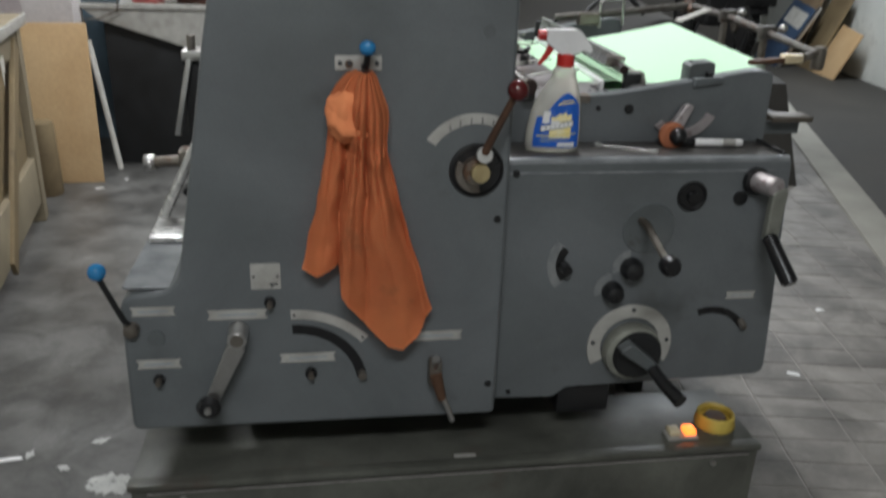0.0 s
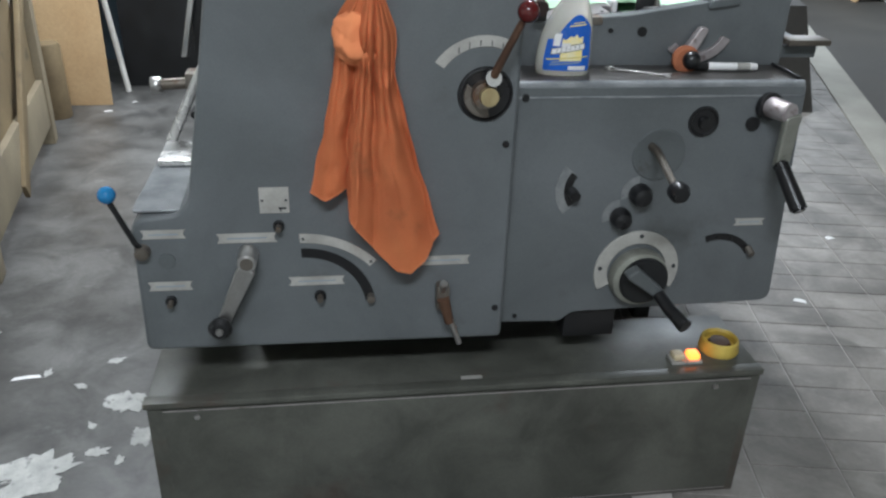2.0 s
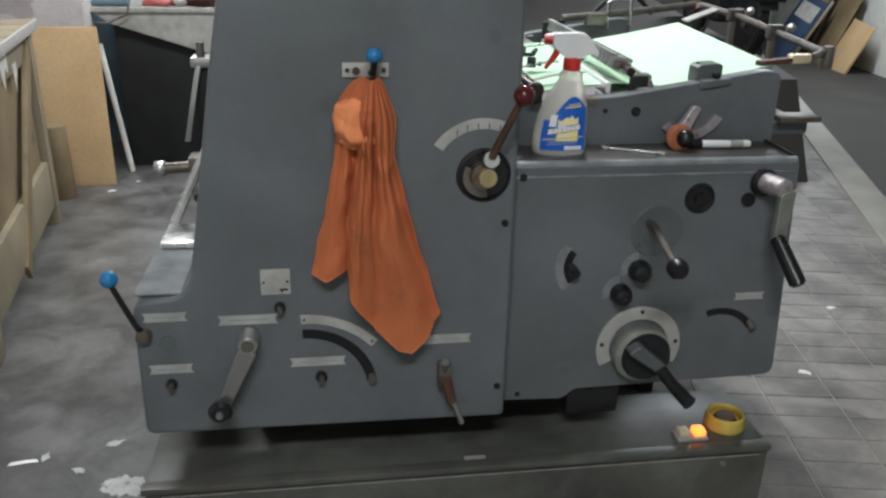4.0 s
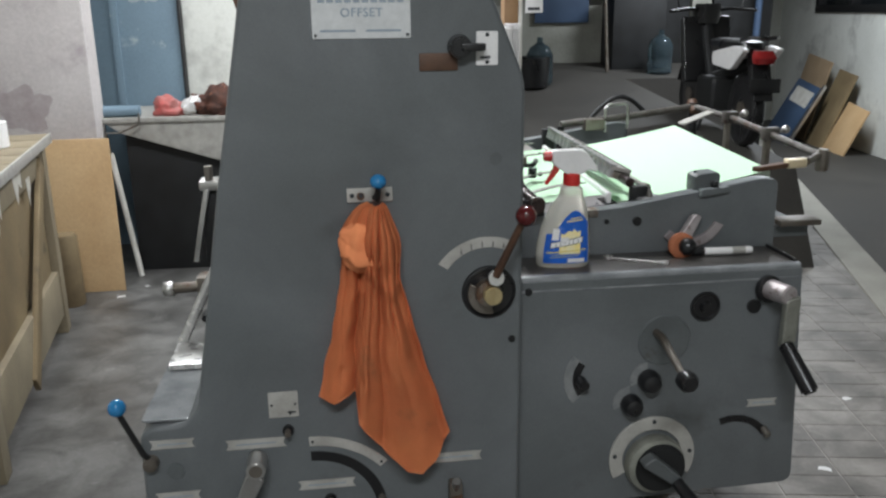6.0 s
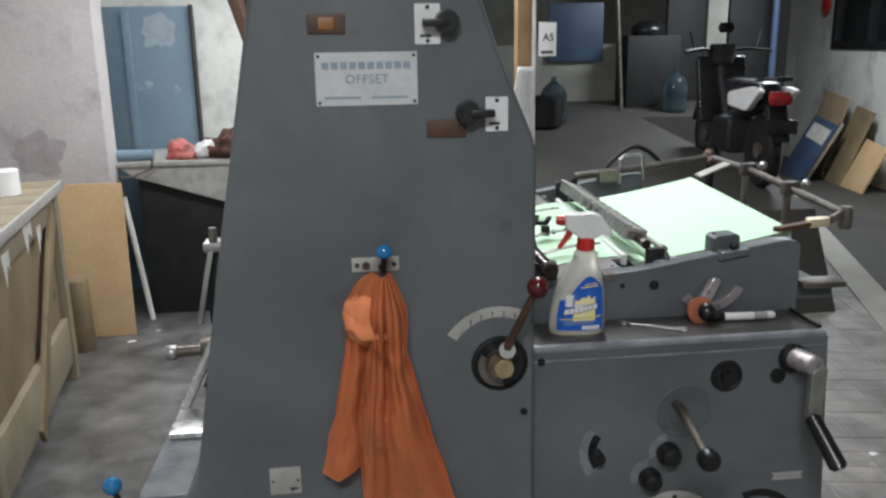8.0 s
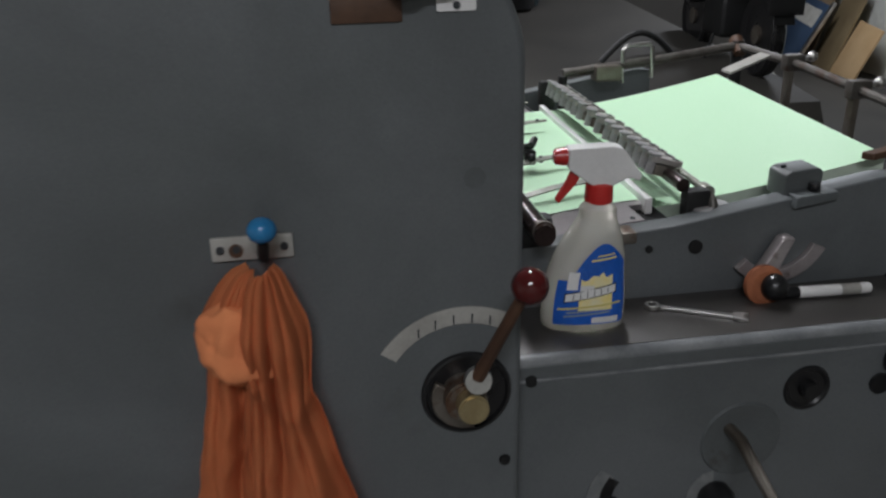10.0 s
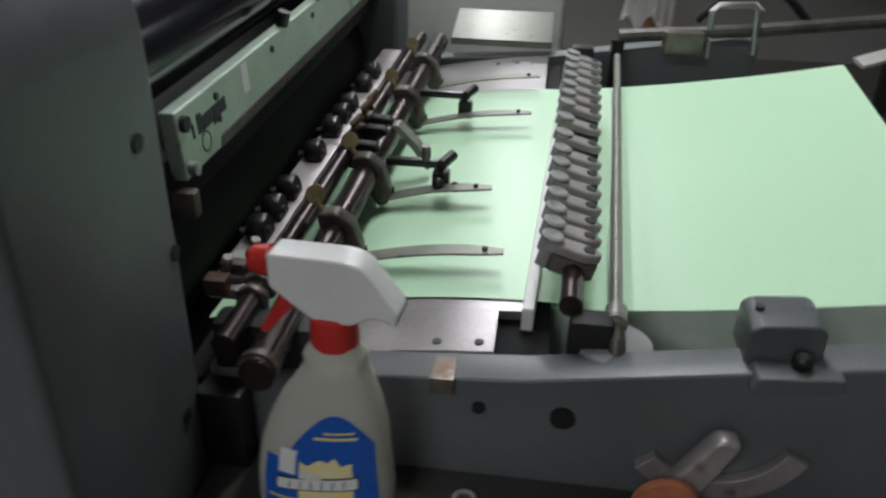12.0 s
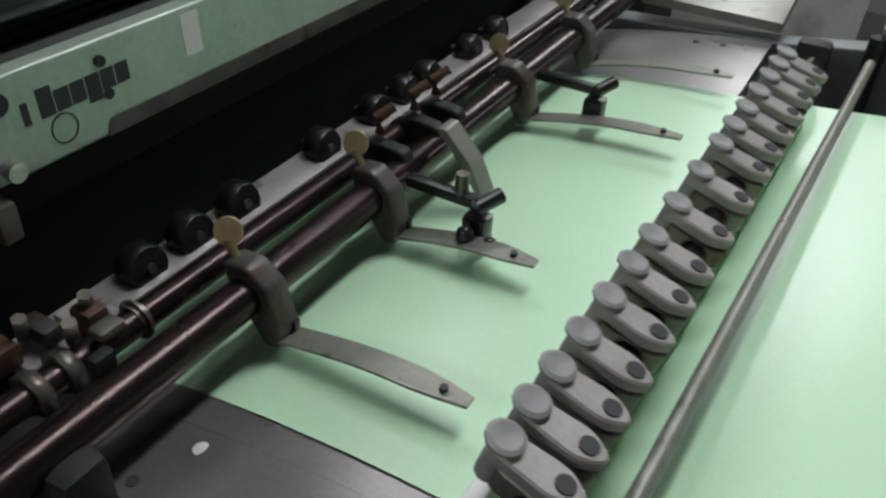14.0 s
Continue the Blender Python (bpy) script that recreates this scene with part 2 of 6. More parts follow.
# ---- mesh helpers ----
def link_mesh(name, bm, material, parent=None, label="", smooth=35):
    me = bpy.data.meshes.new(name)
    bmesh.ops.recalc_face_normals(bm, faces=bm.faces)
    if smooth:
        for f in bm.faces:
            f.smooth = len(f.verts) <= 4
        many = [f for f in bm.faces if len(f.verts) > 6]
        if many:
            bmesh.ops.triangulate(bm, faces=many, ngon_method="BEAUTY")
        for e in bm.edges:
            if len(e.link_faces) == 2 and e.calc_face_angle(0) > radians(smooth):
                e.smooth = False
    bm.to_mesh(me)
    bm.free()
    me.materials.append(material)
    ob = new(name, me)
    if parent:
        ob.parent = parent
    if label:
        ob["label"] = label
    return ob


part = link_mesh


def thing(name, label, category, group="", at=None):
    ob = new(name)
    if at is not None:
        ob.matrix_basis = at
    return tagged(ob, label, category, group)


def structure(name, bm, material, label="", smooth=35):
    return tagged(link_mesh(name, bm, material, None, label, smooth), kind="structure", category=name.split("_")[0], label=label)


def add_box(bm, x0, x1, y0, y1, z0, z1, bevel=0.0, seg=2, m=None):
    made = bmesh.ops.create_cube(bm, size=1, matrix=Matrix.LocRotScale(((x0 + x1) / 2, (y0 + y1) / 2, (z0 + z1) / 2), None, (x1 - x0, y1 - y0, z1 - z0)))
    vs = made["verts"]
    if bevel:
        es = list({e for v in vs for e in v.link_edges})
        out = bmesh.ops.bevel(bm, geom=es, offset=bevel, segments=seg, profile=0.6, affect="EDGES")
        vs = list({v for f in out["faces"] for v in f.verts} | {v for v in vs if v.is_valid})
    if m is not None:
        bmesh.ops.transform(bm, matrix=m, verts=vs)
    return bm


def box(x0, x1, y0, y1, z0, z1, bevel=0.003, seg=2, m=None):
    return add_box(bmesh.new(), x0, x1, y0, y1, z0, z1, bevel, seg, m)


def add_rod(bm, a, b, r, r2=None, n=16, bevel=0.0):
    a, b = Vector(a), Vector(b)
    d = b - a
    m = Matrix.Translation((a + b) / 2) @ d.to_track_quat("Z", "Y").to_matrix().to_4x4()
    made = bmesh.ops.create_cone(bm, cap_ends=True, segments=n, radius1=r, radius2=r if r2 is None else r2, depth=d.length, matrix=m)
    if bevel:
        es = [e for e in {e for v in made["verts"] for e in v.link_edges} if e.calc_face_angle(0) > 1]
        bmesh.ops.bevel(bm, geom=es, offset=bevel, segments=2, affect="EDGES")
    return bm


def rod(a, b, r, r2=None, n=16, bevel=0.0):
    return add_rod(bmesh.new(), a, b, r, r2, n, bevel)


def add_ball(bm, c, r, sz=1.0, n=20):
    bmesh.ops.create_uvsphere(bm, u_segments=n, v_segments=n // 2, radius=r, matrix=Matrix.LocRotScale(c, None, (1, 1, sz)))
    return bm


def ball(c, r, sz=1.0, n=20):
    return add_ball(bmesh.new(), c, r, sz, n)


def rounded(points, radii, steps=6):
    """A closed outline with its corners rounded; radii: one for all, or one each."""
    out = []
    n = len(points)
    for i, p in enumerate(points):
        r = radii[i] if isinstance(radii, (list, tuple)) else radii
        p = Vector(p)
        a, b = Vector(points[i - 1]) - p, Vector(points[(i + 1) % n]) - p
        r = min(r, a.length * 0.45, b.length * 0.45)
        if r <= 0:
            out.append(tuple(p))
            continue
        s, e = p + a.normalized() * r, p + b.normalized() * r
        for k in range(steps + 1):
            u = k / steps
            out.append(tuple((1 - u) ** 2 * s + 2 * u * (1 - u) * p + u * u * e))
    return out


def inset(outline, d):
    """The outline moved inwards by d, corner by corner."""
    n = len(outline)
    area = sum(outline[i - 1][0] * outline[i][1] - outline[i][0] * outline[i - 1][1] for i in range(n))
    side = 1 if area > 0 else -1
    out = []
    for i in range(n):
        p = Vector(outline[i])
        a, b = p - Vector(outline[i - 1]), Vector(outline[(i + 1) % n]) - p
        if a.length < 1e-7 or b.length < 1e-7:
            out.append(tuple(p))
            continue
        a.normalize(), b.normalize()
        na, nb = Vector((-a.y, a.x)) * side, Vector((-b.y, b.x)) * side
        m = na + nb
        k = d / max(0.35, 0.5 * m.dot(m) / max(1e-6, m.length) * 1.0) if m.length > 1e-6 else d
        out.append(tuple(p + m.normalized() * min(k, 2 * d)) if m.length > 1e-6 else tuple(p))
    return out


def slab(outline, lo, hi, axis="y", bevel=0.0, seg=3, m=None):
    """An outline extruded along an axis, its two rims rounded; outline in (x, z) for y, (x, y) for z, (y, z) for x."""
    bm = bmesh.new()
    if lo > hi:
        lo, hi = hi, lo

    def put(p, h):
        return {"y": (p[0], h, p[1]), "z": (p[0], p[1], h), "x": (h, p[0], p[1])}[axis]
    levels = []
    if bevel:
        bevel = min(bevel, 0.45 * (hi - lo))
        n = len(outline)
        for _ in range(12):  # keep the rim from crossing itself at tight corners
            inner = inset(outline, bevel)
            if all((Vector(inner[i]) - Vector(inner[i - 1])).dot(Vector(outline[i]) - Vector(outline[i - 1])) >= 0 for i in range(n)):
                break
            bevel *= 0.75
        levels = [(lo + bevel * (1 - math.sin(math.pi / 2 * k / seg)), bevel * (1 - math.cos(math.pi / 2 * k / seg))) for k in range(seg, -1, -1)]
        levels += [(hi - (h - lo), d) for h, d in reversed(levels)]
    else:
        levels = [(lo, 0.0), (hi, 0.0)]
    rings = [[bm.verts.new(put(p, h)) for p in (inset(outline, d) if d else outline)] for h, d in levels]
    n = len(outline)
    bm.faces.new(rings[0])
    bm.faces.new(rings[-1])
    for a, b in zip(rings, rings[1:]):
        for i in range(n):
            bm.faces.new((a[i], a[(i + 1) % n], b[(i + 1) % n], b[i]))
    bmesh.ops.recalc_face_normals(bm, faces=bm.faces)
    if m is not None:
        bmesh.ops.transform(bm, matrix=m, verts=bm.verts)
    return bm


def arc_band(cx, cz, r0, r1, a0, a1, n=20):
    """A ring sector as an outline in (x, z); degrees from x towards z."""
    pts = [(cx + r1 * math.cos(radians(a0 + (a1 - a0) * k / n)), cz + r1 * math.sin(radians(a0 + (a1 - a0) * k / n))) for k in range(n + 1)]
    pts += [(cx + r0 * math.cos(radians(a1 + (a0 - a1) * k / n)), cz + r0 * math.sin(radians(a1 + (a0 - a1) * k / n))) for k in range(n + 1)]
    return pts


def lathe(profile, n=24, m=None):
    """Radius and height pairs turned about z."""
    bm = bmesh.new()
    rings = []
    for r, z in profile:
        rings.append([bm.verts.new((r * math.cos(2 * math.pi * k / n), r * math.sin(2 * math.pi * k / n), z)) for k in range(n)])
    for a, b in zip(rings, rings[1:]):
        for k in range(n):
            bm.faces.new((a[k], a[(k + 1) % n], b[(k + 1) % n], b[k]))
    bm.faces.new(rings[0])
    bm.faces.new(rings[-1])
    if m is not None:
        bmesh.ops.transform(bm, matrix=m, verts=bm.verts)
    return bm


def tube(points, r, n=10):
    """A bent bar through points."""
    bm = bmesh.new()
    pts = [Vector(p) for p in points]
    rings = []
    for i, p in enumerate(pts):
        d = (pts[min(i + 1, len(pts) - 1)] - pts[max(i - 1, 0)]).normalized()
        q = d.to_track_quat("Z", "Y")
        rad = r[i] if isinstance(r, (list, tuple)) else r
        rings.append([bm.verts.new(p + q @ Vector((rad * math.cos(2 * math.pi * k / n), rad * math.sin(2 * math.pi * k / n), 0))) for k in range(n)])
    for a, b in zip(rings, rings[1:]):
        for k in range(n):
            bm.faces.new((a[k], a[(k + 1) % n], b[(k + 1) % n], b[k]))
    bm.faces.new(rings[0])
    bm.faces.new(rings[-1])
    return bm


def text_mesh(body, size, material, parent, m, name="lettering", extrude=0.0004, bold=0.0, space=1.0, shear=0.0):
    cu = bpy.data.curves.new("letters", "FONT")
    cu.body, cu.size, cu.extrude, cu.offset = body, size, extrude, bold
    cu.space_character, cu.shear = space, shear
    cu.align_x, cu.align_y = "CENTER", "CENTER"
    tmp = bpy.data.objects.new("letters", cu)
    me = bpy.data.meshes.new_from_object(tmp)
    bpy.data.objects.remove(tmp)
    me.transform(m)
    me.materials.clear()
    me.materials.append(material)
    ob = new(name, me)
    ob.parent = parent
    return ob


FACE = Matrix.Rotation(radians(90), 4, "X")  # letters stood up on a wall that faces the operator

# ---- room ----
def room():
    bm = bmesh.new()
    add_box(bm, -6, 9, -5, 12, -0.14, -0.0035)
    structure("ground", bm, GROUT, "dirty cement bed between worn grey floor tiles")
    structure("wall_left", slab([(-5, -0.1), (10.4, -0.1), (10.4, 3.3), (-5, 3.3)], -3.4, -3.2, "x"), WALL, "stained white plaster wall of the workshop")
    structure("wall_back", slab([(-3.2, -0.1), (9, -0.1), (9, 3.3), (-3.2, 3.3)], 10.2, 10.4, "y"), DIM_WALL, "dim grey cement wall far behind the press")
    structure("wall_behind", slab([(-3.2, -0.1), (9, -0.1), (9, 3.3), (-3.2, 3.3)], -4.2, -4.0, "y"), WALL, "plain white plaster wall behind the operator")
    structure("wall_pier", box(-3.2, -1.6, 3.72, 3.95, -0.1, 2.14, 0.012), WALL_DIRTY, "grimy whitewashed wall pier with dark stains")
    pts = []
    for k in range(40):
        a = 2 * math.pi * k / 40
        r = 0.17 * (0.9 + 0.5 * noise.noise((math.cos(a) * 1.8, math.sin(a) * 1.8, 3)) + 0.15 * noise.noise((math.cos(a) * 6, math.sin(a) * 6, 8)))
        pts.append((-2.0 + r * math.cos(a), 1.14 + 0.8 * r * math.sin(a)))
    stain = mat("greasy_hand_stain", (0.27, 0.23, 0.23), 0.9, 0, (0.4, 0.36, 0.36), 9, 1.0, 40, 0.3, 0.002)
    part("stain", slab(pts, 3.718, 3.7195, "y"), stain, bpy.data.objects["wall_pier"], "dark greasy stain")
    structure("wall_rear_left", box(-3.2, 0.55, 4.75, 4.9, -0.1, 3.3, 0.004), WALL, "white plaster wall with grey damp stains")
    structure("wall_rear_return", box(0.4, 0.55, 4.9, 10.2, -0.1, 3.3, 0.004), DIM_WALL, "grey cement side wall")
    structure("ceiling", box(-3.4, 9, -4.2, 10.4, 3.3, 3.4, 0), CEIL, "plain pale ceiling boards")


room()


def right_wall():
    """The right-hand wall runs away at a slant, with a dark barred window in it."""
    m = Matrix.Translation((6.0, 6.5, 0)) @ Matrix.Rotation(radians(81.5), 4, "Z")
    bm = bmesh.new()
    for x0, x1, z0, z1 in ((-11, -1.3, -0.1, 3.3), (2.55, 3.75, -0.1, 3.3), (-1.3, 2.55, -0.1, 1.6), (-1.3, 2.55, 2.95, 3.3)):
        add_box(bm, x0, x1, -0.2, 0, z0, z1)
    bmesh.ops.transform(bm, matrix=m, verts=bm.verts)
    structure("wall_right", bm, WALL, "white plaster wall with a dark window")
    win = tagged(new("window_1"), "dark wooden window with night outside", "window", kind="structure")
    win.matrix_basis = m
    bm = bmesh.new()
    add_box(bm, -1.3, 2.55, -0.16, 0.03, 1.6, 1.69, 0.006)
    add_box(bm, -1.3, 2.55, -0.16, 0.03, 2.87, 2.95, 0.006)
    for x in (-1.3, -0.36, 0.58, 1.52, 2.46):
        add_box(bm, x, x + 0.09, -0.16, 0.03, 1.69, 2.87, 0.006)
    part("window_frame", bm, DARK, win)
    for x in (-1.21, -0.27, 0.67, 1.61):
        part("pane", box(x, x + 0.85, -0.09, -0.08, 1.69, 2.87, 0), GLASS_DARK, win)
    bag = thing("red_bag", "small dull red bag hung beside the window", "bag", at=m @ Matrix.Translation((2.75, 0.05, 2.2)))
    part("bag", loft_bag(), RED, bag)


def loft_bag():
    bm = bmesh.new()
    bmesh.ops.create_icosphere(bm, subdivisions=3, radius=0.16)
    for v in bm.verts:
        v.co.y *= 0.25
        v.co.x *= 0.75 + 0.3 * noise.noise(v.co * 9)
    return bm


right_wall()


def ramp():
    pts = [(3.25, -0.1), (3.25, 0.0), (3.6, 0.62), (4.0, 0.68), (10.2, 1.234), (10.2, -0.1)]
    structure("floor_landing", slab([(7.0, -0.1), (7.0, 0.948), (10.2, 1.234), (10.2, -0.1)], 3.0, 4.45, "x"), FLOOR_DARK, "dark cement landing at the back")
    structure("floor_ramp", slab(pts, 0.55, 3.0, "x"), FLOOR_DARK, "dark trodden cement ramp behind the press")


ramp()


# ---- printing press ----
press = thing("offset_printing_press", "grey hammer-painted offset printing press on a dark steel plinth", "printing press")


def screw(parent, x, y, z, r=0.006, material=OLD_STEEL):
    bm = rod((x, y, z), (x, y - 0.004, z), r, r * 0.85, 12)
    add_box(bm, x - r * 0.8, x + r * 0.8, y - 0.0046, y - 0.0038, z - 0.0007, z + 0.0007)
    return part("screw", bm, material, parent)


def casing():
    outline = rounded([(-0.602, 0.535), (0.207, 0.527), (0.207, 1.553), (0.136, 1.72), (0.088, 1.862), (-0.302, 1.862),
                       (-0.357, 1.568), (-0.402, 1.33), (-0.448, 1.055), (-0.475, 0.9), (-0.5, 0.868), (-0.597, 0.86)],
                      [0.022, 0.016, 0.03, 0.02, 0.024, 0.024, 0, 0, 0, 0.03, 0.02, 0.035])
    ob = part("side_casing", slab(outline, 0.0, 0.2, "y", 0.009, 3), GREY, press, "grey hammer-painted cast side casing")
    # inner machine body behind the casing
    bm = bmesh.new()
    add_box(bm, -0.38, 0.1, 0.21, 1.2, 0.42, 1.25, 0.01)
    part("inner_frame", bm, DARK, press, "sooty dark inner machine frame")
    part("far_casing", slab([(-0.6, 0.5), (0.2, 0.5), (0.2, 1.5), (0.09, 1.84), (-0.3, 1.84), (-0.45, 1.05), (-0.6, 0.87)], 1.22, 1.34, "y", 0.01), GREY_WORN, press)
    part("crossbar", rod((-0.1, 0.2, 1.8), (-0.1, 1.22, 1.8), 0.03), DARK, press)
    return ob


casing()


def plinth():
    body = part("plinth", box(-0.62, 0.888, -0.02, 0.24, 0.0, 0.405, 0.004), BASE_METAL, press, "dark oily sheet-steel plinth")
    part("plinth_panel", box(-0.585, 0.862, -0.026, -0.0205, 0.015, 0.385, 0.002), BASE_METAL, body)
    part("plinth_lip", box(-0.625, 0.888, -0.03, 0.0, 0.393, 0.409, 0.002), BASE_METAL, body)
    for z in (0.0165, 0.381):
        part("worn_edge", box(-0.583, 0.86, -0.0268, -0.0262, z, z + 0.0025, 0), RAIL, body, "thin bright line along the panel border")
    for x in (-0.507, 0.768):
        screw(body, x, -0.026, 0.363, 0.008, STEEL)
    part("rear_stand", box(-0.585, 0.2, 0.26, 1.25, 0.0, 0.5, 0.01), DARK, press)
    part("tape_scrap", box(0.118, 0.17, 0.0, 0.016, 0.4055, 0.4075, 0.0005), LABEL, body, "strip of pale tape stuck on the edge")
    # push buttons
    for x, m, lab in ((0.681, LAMP_PALE, "unlit cream push button"), (0.722, LAMP_ON, "lit orange push button")):
        b = part("button_bezel", box(x - 0.02, x + 0.02, 0.012, 0.055, 0.4055, 0.414, 0.003), LABEL, body)
        part("button", box(x - 0.015, x + 0.015, 0.018, 0.05, 0.4142, 0.43, 0.006, 3), m, b, lab)
    ring = lathe([(0.05, 0), (0.052, 0.006), (0.047, 0.034), (0.043, 0.037), (0.039, 0.03), (0.041, 0.012), (0.001, 0.011)], 28, Matrix.Translation((0.812, 0.075, 0.406)))
    sw = part("stop_switch_collar", ring, YELLOW, body, "yellow plastic collar of a stop switch")
    part("stop_switch_cap", lathe([(0.026, 0), (0.03, 0.008), (0.025, 0.016), (0.001, 0.018)], 20, Matrix.Translation((0.812, 0.075, 0.4175))), RUST, sw, "worn red-brown switch cap")


plinth()


def label_plate(x0, x1, z0, z1, y=0.0, parent=press, bars=1, tilt=0.0, notch=True):
    m = Matrix.Translation(((x0 + x1) / 2, y, (z0 + z1) / 2)) @ Matrix.Rotation(radians(tilt), 4, "Y")
    w, h = (x1 - x0) / 2, (z1 - z0) / 2
    plate = part("label_plate", slab(rounded([(-w, -h), (w, -h), (w - 0.005, -h * 0.35), (w - 0.005, h * 0.35), (w, h), (-w, h), (0.005 - w, h * 0.35), (0.005 - w, -h * 0.35)] if bars else [(-w, -h), (w, -h), (w, h), (-w, h)], 0.0012, 2), -0.0022, -0.0002, "y", 0.0, 1, m), LABEL, parent, "small pale metal label plate")
    for sx in (-1, 1) if not bars else ():
        bm = rod((sx * (w - 0.006), -0.0024, 0), (sx * (w - 0.006), -0.0032, 0), 0.0028, n=10)
        bmesh.ops.transform(bm, matrix=m, verts=bm.verts)
        part("rivet", bm, INK, plate)
    for k in range(bars):
        zz = (k - (bars - 1) / 2) * h * 0.8
        part("print_bar", box(-w * 0.66, w * 0.66, -0.0026, -0.0023, zz - h * 0.14, zz + h * 0.14, 0, 1, m), INK_FADED, plate)
    return plate


def casing_front():
    # lower left label plates
    label_plate(-0.578, -0.487, 0.815, 0.835)
    label_plate(-0.425, -0.3, 0.8, 0.822)
    label_plate(-0.28, -0.158, 0.69, 0.711)
    label_plate(-0.002, 0.122, 0.73, 0.752)
    label_plate(-0.578, -0.485, 0.69, 0.711)
    sq = label_plate(-0.331, -0.27, 0.868, 0.926, bars=0)
    bm = box(-0.292, -0.276, -0.0032, -0.0023, 0.877, 0.881, 0)
    add_box(bm, -0.289, -0.286, -0.0032, -0.0023, 0.872, 0.881)
    part("pointer_print", bm, INK, sq)
    # curved scale and slot
    arc = part("curved_scale", slab(arc_band(-0.245, 0.6, 0.195, 0.216, 43, 92), -0.0022, -0.0002, "y"), LABEL, press, "pale curved scale plate")
    for a in (45, 90):
        x, z = -0.245 + 0.205 * math.cos(radians(a)), 0.6 + 0.205 * math.sin(radians(a))
        part("rivet", rod((x, -0.0022, z), (x, -0.004, z), 0.003, n=10), INK, arc)
    slot = arc_band(-0.245, 0.625, 0.134, 0.156, 8, 92, 24)
    part("curved_slot", slab(slot, -0.0012, 0.004, "y"), BLACK, press, "black curved slot")
    part("slot_pin", rod((-0.101, 0, 0.655), (-0.101, -0.018, 0.655), 0.009), OLD_STEEL, press)
    # small plungers
    for x, z, r in ((-0.534, 0.664, 0.012), (-0.213, 0.663, 0.013), (-0.294, 0.838, 0.012)):
        s = part("plunger_ring", rod((x, 0, z), (x, -0.008, z), r, n=18), BLACK, press)
        part("plunger", rod((x, -0.008, z), (x, -0.026, z), r * 0.55, r * 0.5, 14, 0.001), OLD_STEEL, s)
    part("oil_plug", rod((-0.532, 0, 0.762), (-0.532, -0.003, 0.762), 0.018, n=20), GREY_WORN, press)
    # throw crank, lower left
    hub = part("crank_hub", rod((-0.362, 0, 0.775), (-0.362, -0.055, 0.775), 0.022, 0.02, 24, 0.003), STEEL, press, "steel crank hub")
    arm = slab(rounded([(-0.383, 0.765), (-0.345, 0.752), (-0.412, 0.62), (-0.436, 0.632)], 0.008), -0.05, -0.036, "y", 0.003)
    part("crank_arm", arm, STEEL, hub)
    k = part("crank_knob", lathe([(0.012, 0), (0.024, 0.006), (0.026, 0.016), (0.018, 0.026), (0.006, 0.028)], 24,
                                 Matrix.Translation((-0.428, -0.05, 0.626)) @ Matrix.Rotation(radians(90), 4, "X")), BLACK, hub, "black crank knob")
    part("knob_bolt", rod((-0.428, -0.077, 0.626), (-0.428, -0.084, 0.626), 0.009, 0.007, 14), STEEL, hub)
    part("hub_bore", rod((-0.362, -0.055, 0.775), (-0.362, -0.0555, 0.775), 0.014, n=18), OLD_STEEL, hub)
    # blue ball lever
    lev = part("lever_rod", tube([(-0.578, 0.0, 0.79), (-0.587, -0.02, 0.815), (-0.622, -0.03, 0.915)], 0.006), DARK, press)
    part("lever_boss", rod((-0.578, 0.004, 0.787), (-0.578, -0.022, 0.787), 0.017, 0.014, 18, 0.003), OLD_STEEL, lev)
    part("lever_ball", ball((-0.624, -0.031, 0.93), 0.018), BLUE, lev, "glossy blue ball knob")
    # cam handle under the right label
    c = part("stop_cock", box(0.045, 0.075, -0.03, 0, 0.625, 0.69, 0.008), OLD_STEEL, press, "worn brass-and-steel stop cock")
    part("cock_body", rod((0.06, -0.035, 0.66), (0.075, -0.04, 0.6), 0.014, 0.01, 16), RUST, c)
    part("cock_pin", rod((0.06, -0.02, 0.67), (0.06, -0.035, 0.7), 0.009), STEEL, c)
    part("cock_tail", tube([(0.075, -0.03, 0.61), (0.09, -0.035, 0.57), (0.101, -0.03, 0.537)], [0.008, 0.006, 0.007]), STEEL, c)
    for x, z in ((0.186, 1.012), (0.187, 0.61)):
        screw(press, x, 0, z, 0.008, DARK)
    part("paint_dent", rod((0.148, 0, 1.4), (0.148, -0.0008, 1.4), 0.013, n=14), GREY_WORN, press)
    # dial with the lever on the right edge
    scale = part("curved_scale", slab(arc_band(0.132, 1.118, 0.1, 0.122, 64, 146), -0.0022, -0.0002, "y"), LABEL, press, "worn curved scale plate")
    for a in (72, 84, 96, 108, 120):
        x, z = 0.132 + 0.109 * math.cos(radians(a)), 1.118 + 0.109 * math.sin(radians(a))
        part("scale_mark", box(x - 0.001, x + 0.001, -0.003, -0.0023, z - 0.008, z + 0.004, 0), INK, scale)
    d = part("dial_well", lathe([(0.058, 0), (0.056, 0.004), (0.052, 0.005), (0.05, 0.001), (0.001, 0.0012)], 36,
                                Matrix.Translation((0.136, 0, 1.12)) @ Matrix.Rotation(radians(90), 4, "X")), BLACK, press, "round black dial recess")
    part("dial_plate", slab(arc_band(0.136, 1.12, 0.018, 0.046, 150, 280), -0.012, -0.002, "y", 0.002), OLD_STEEL, d)
    part("dial_shaft", rod((0.136, 0, 1.122), (0.134, -0.06, 1.131), 0.019, 0.0185, 24, 0.003), BRASS, d, "brass-coloured shaft end")
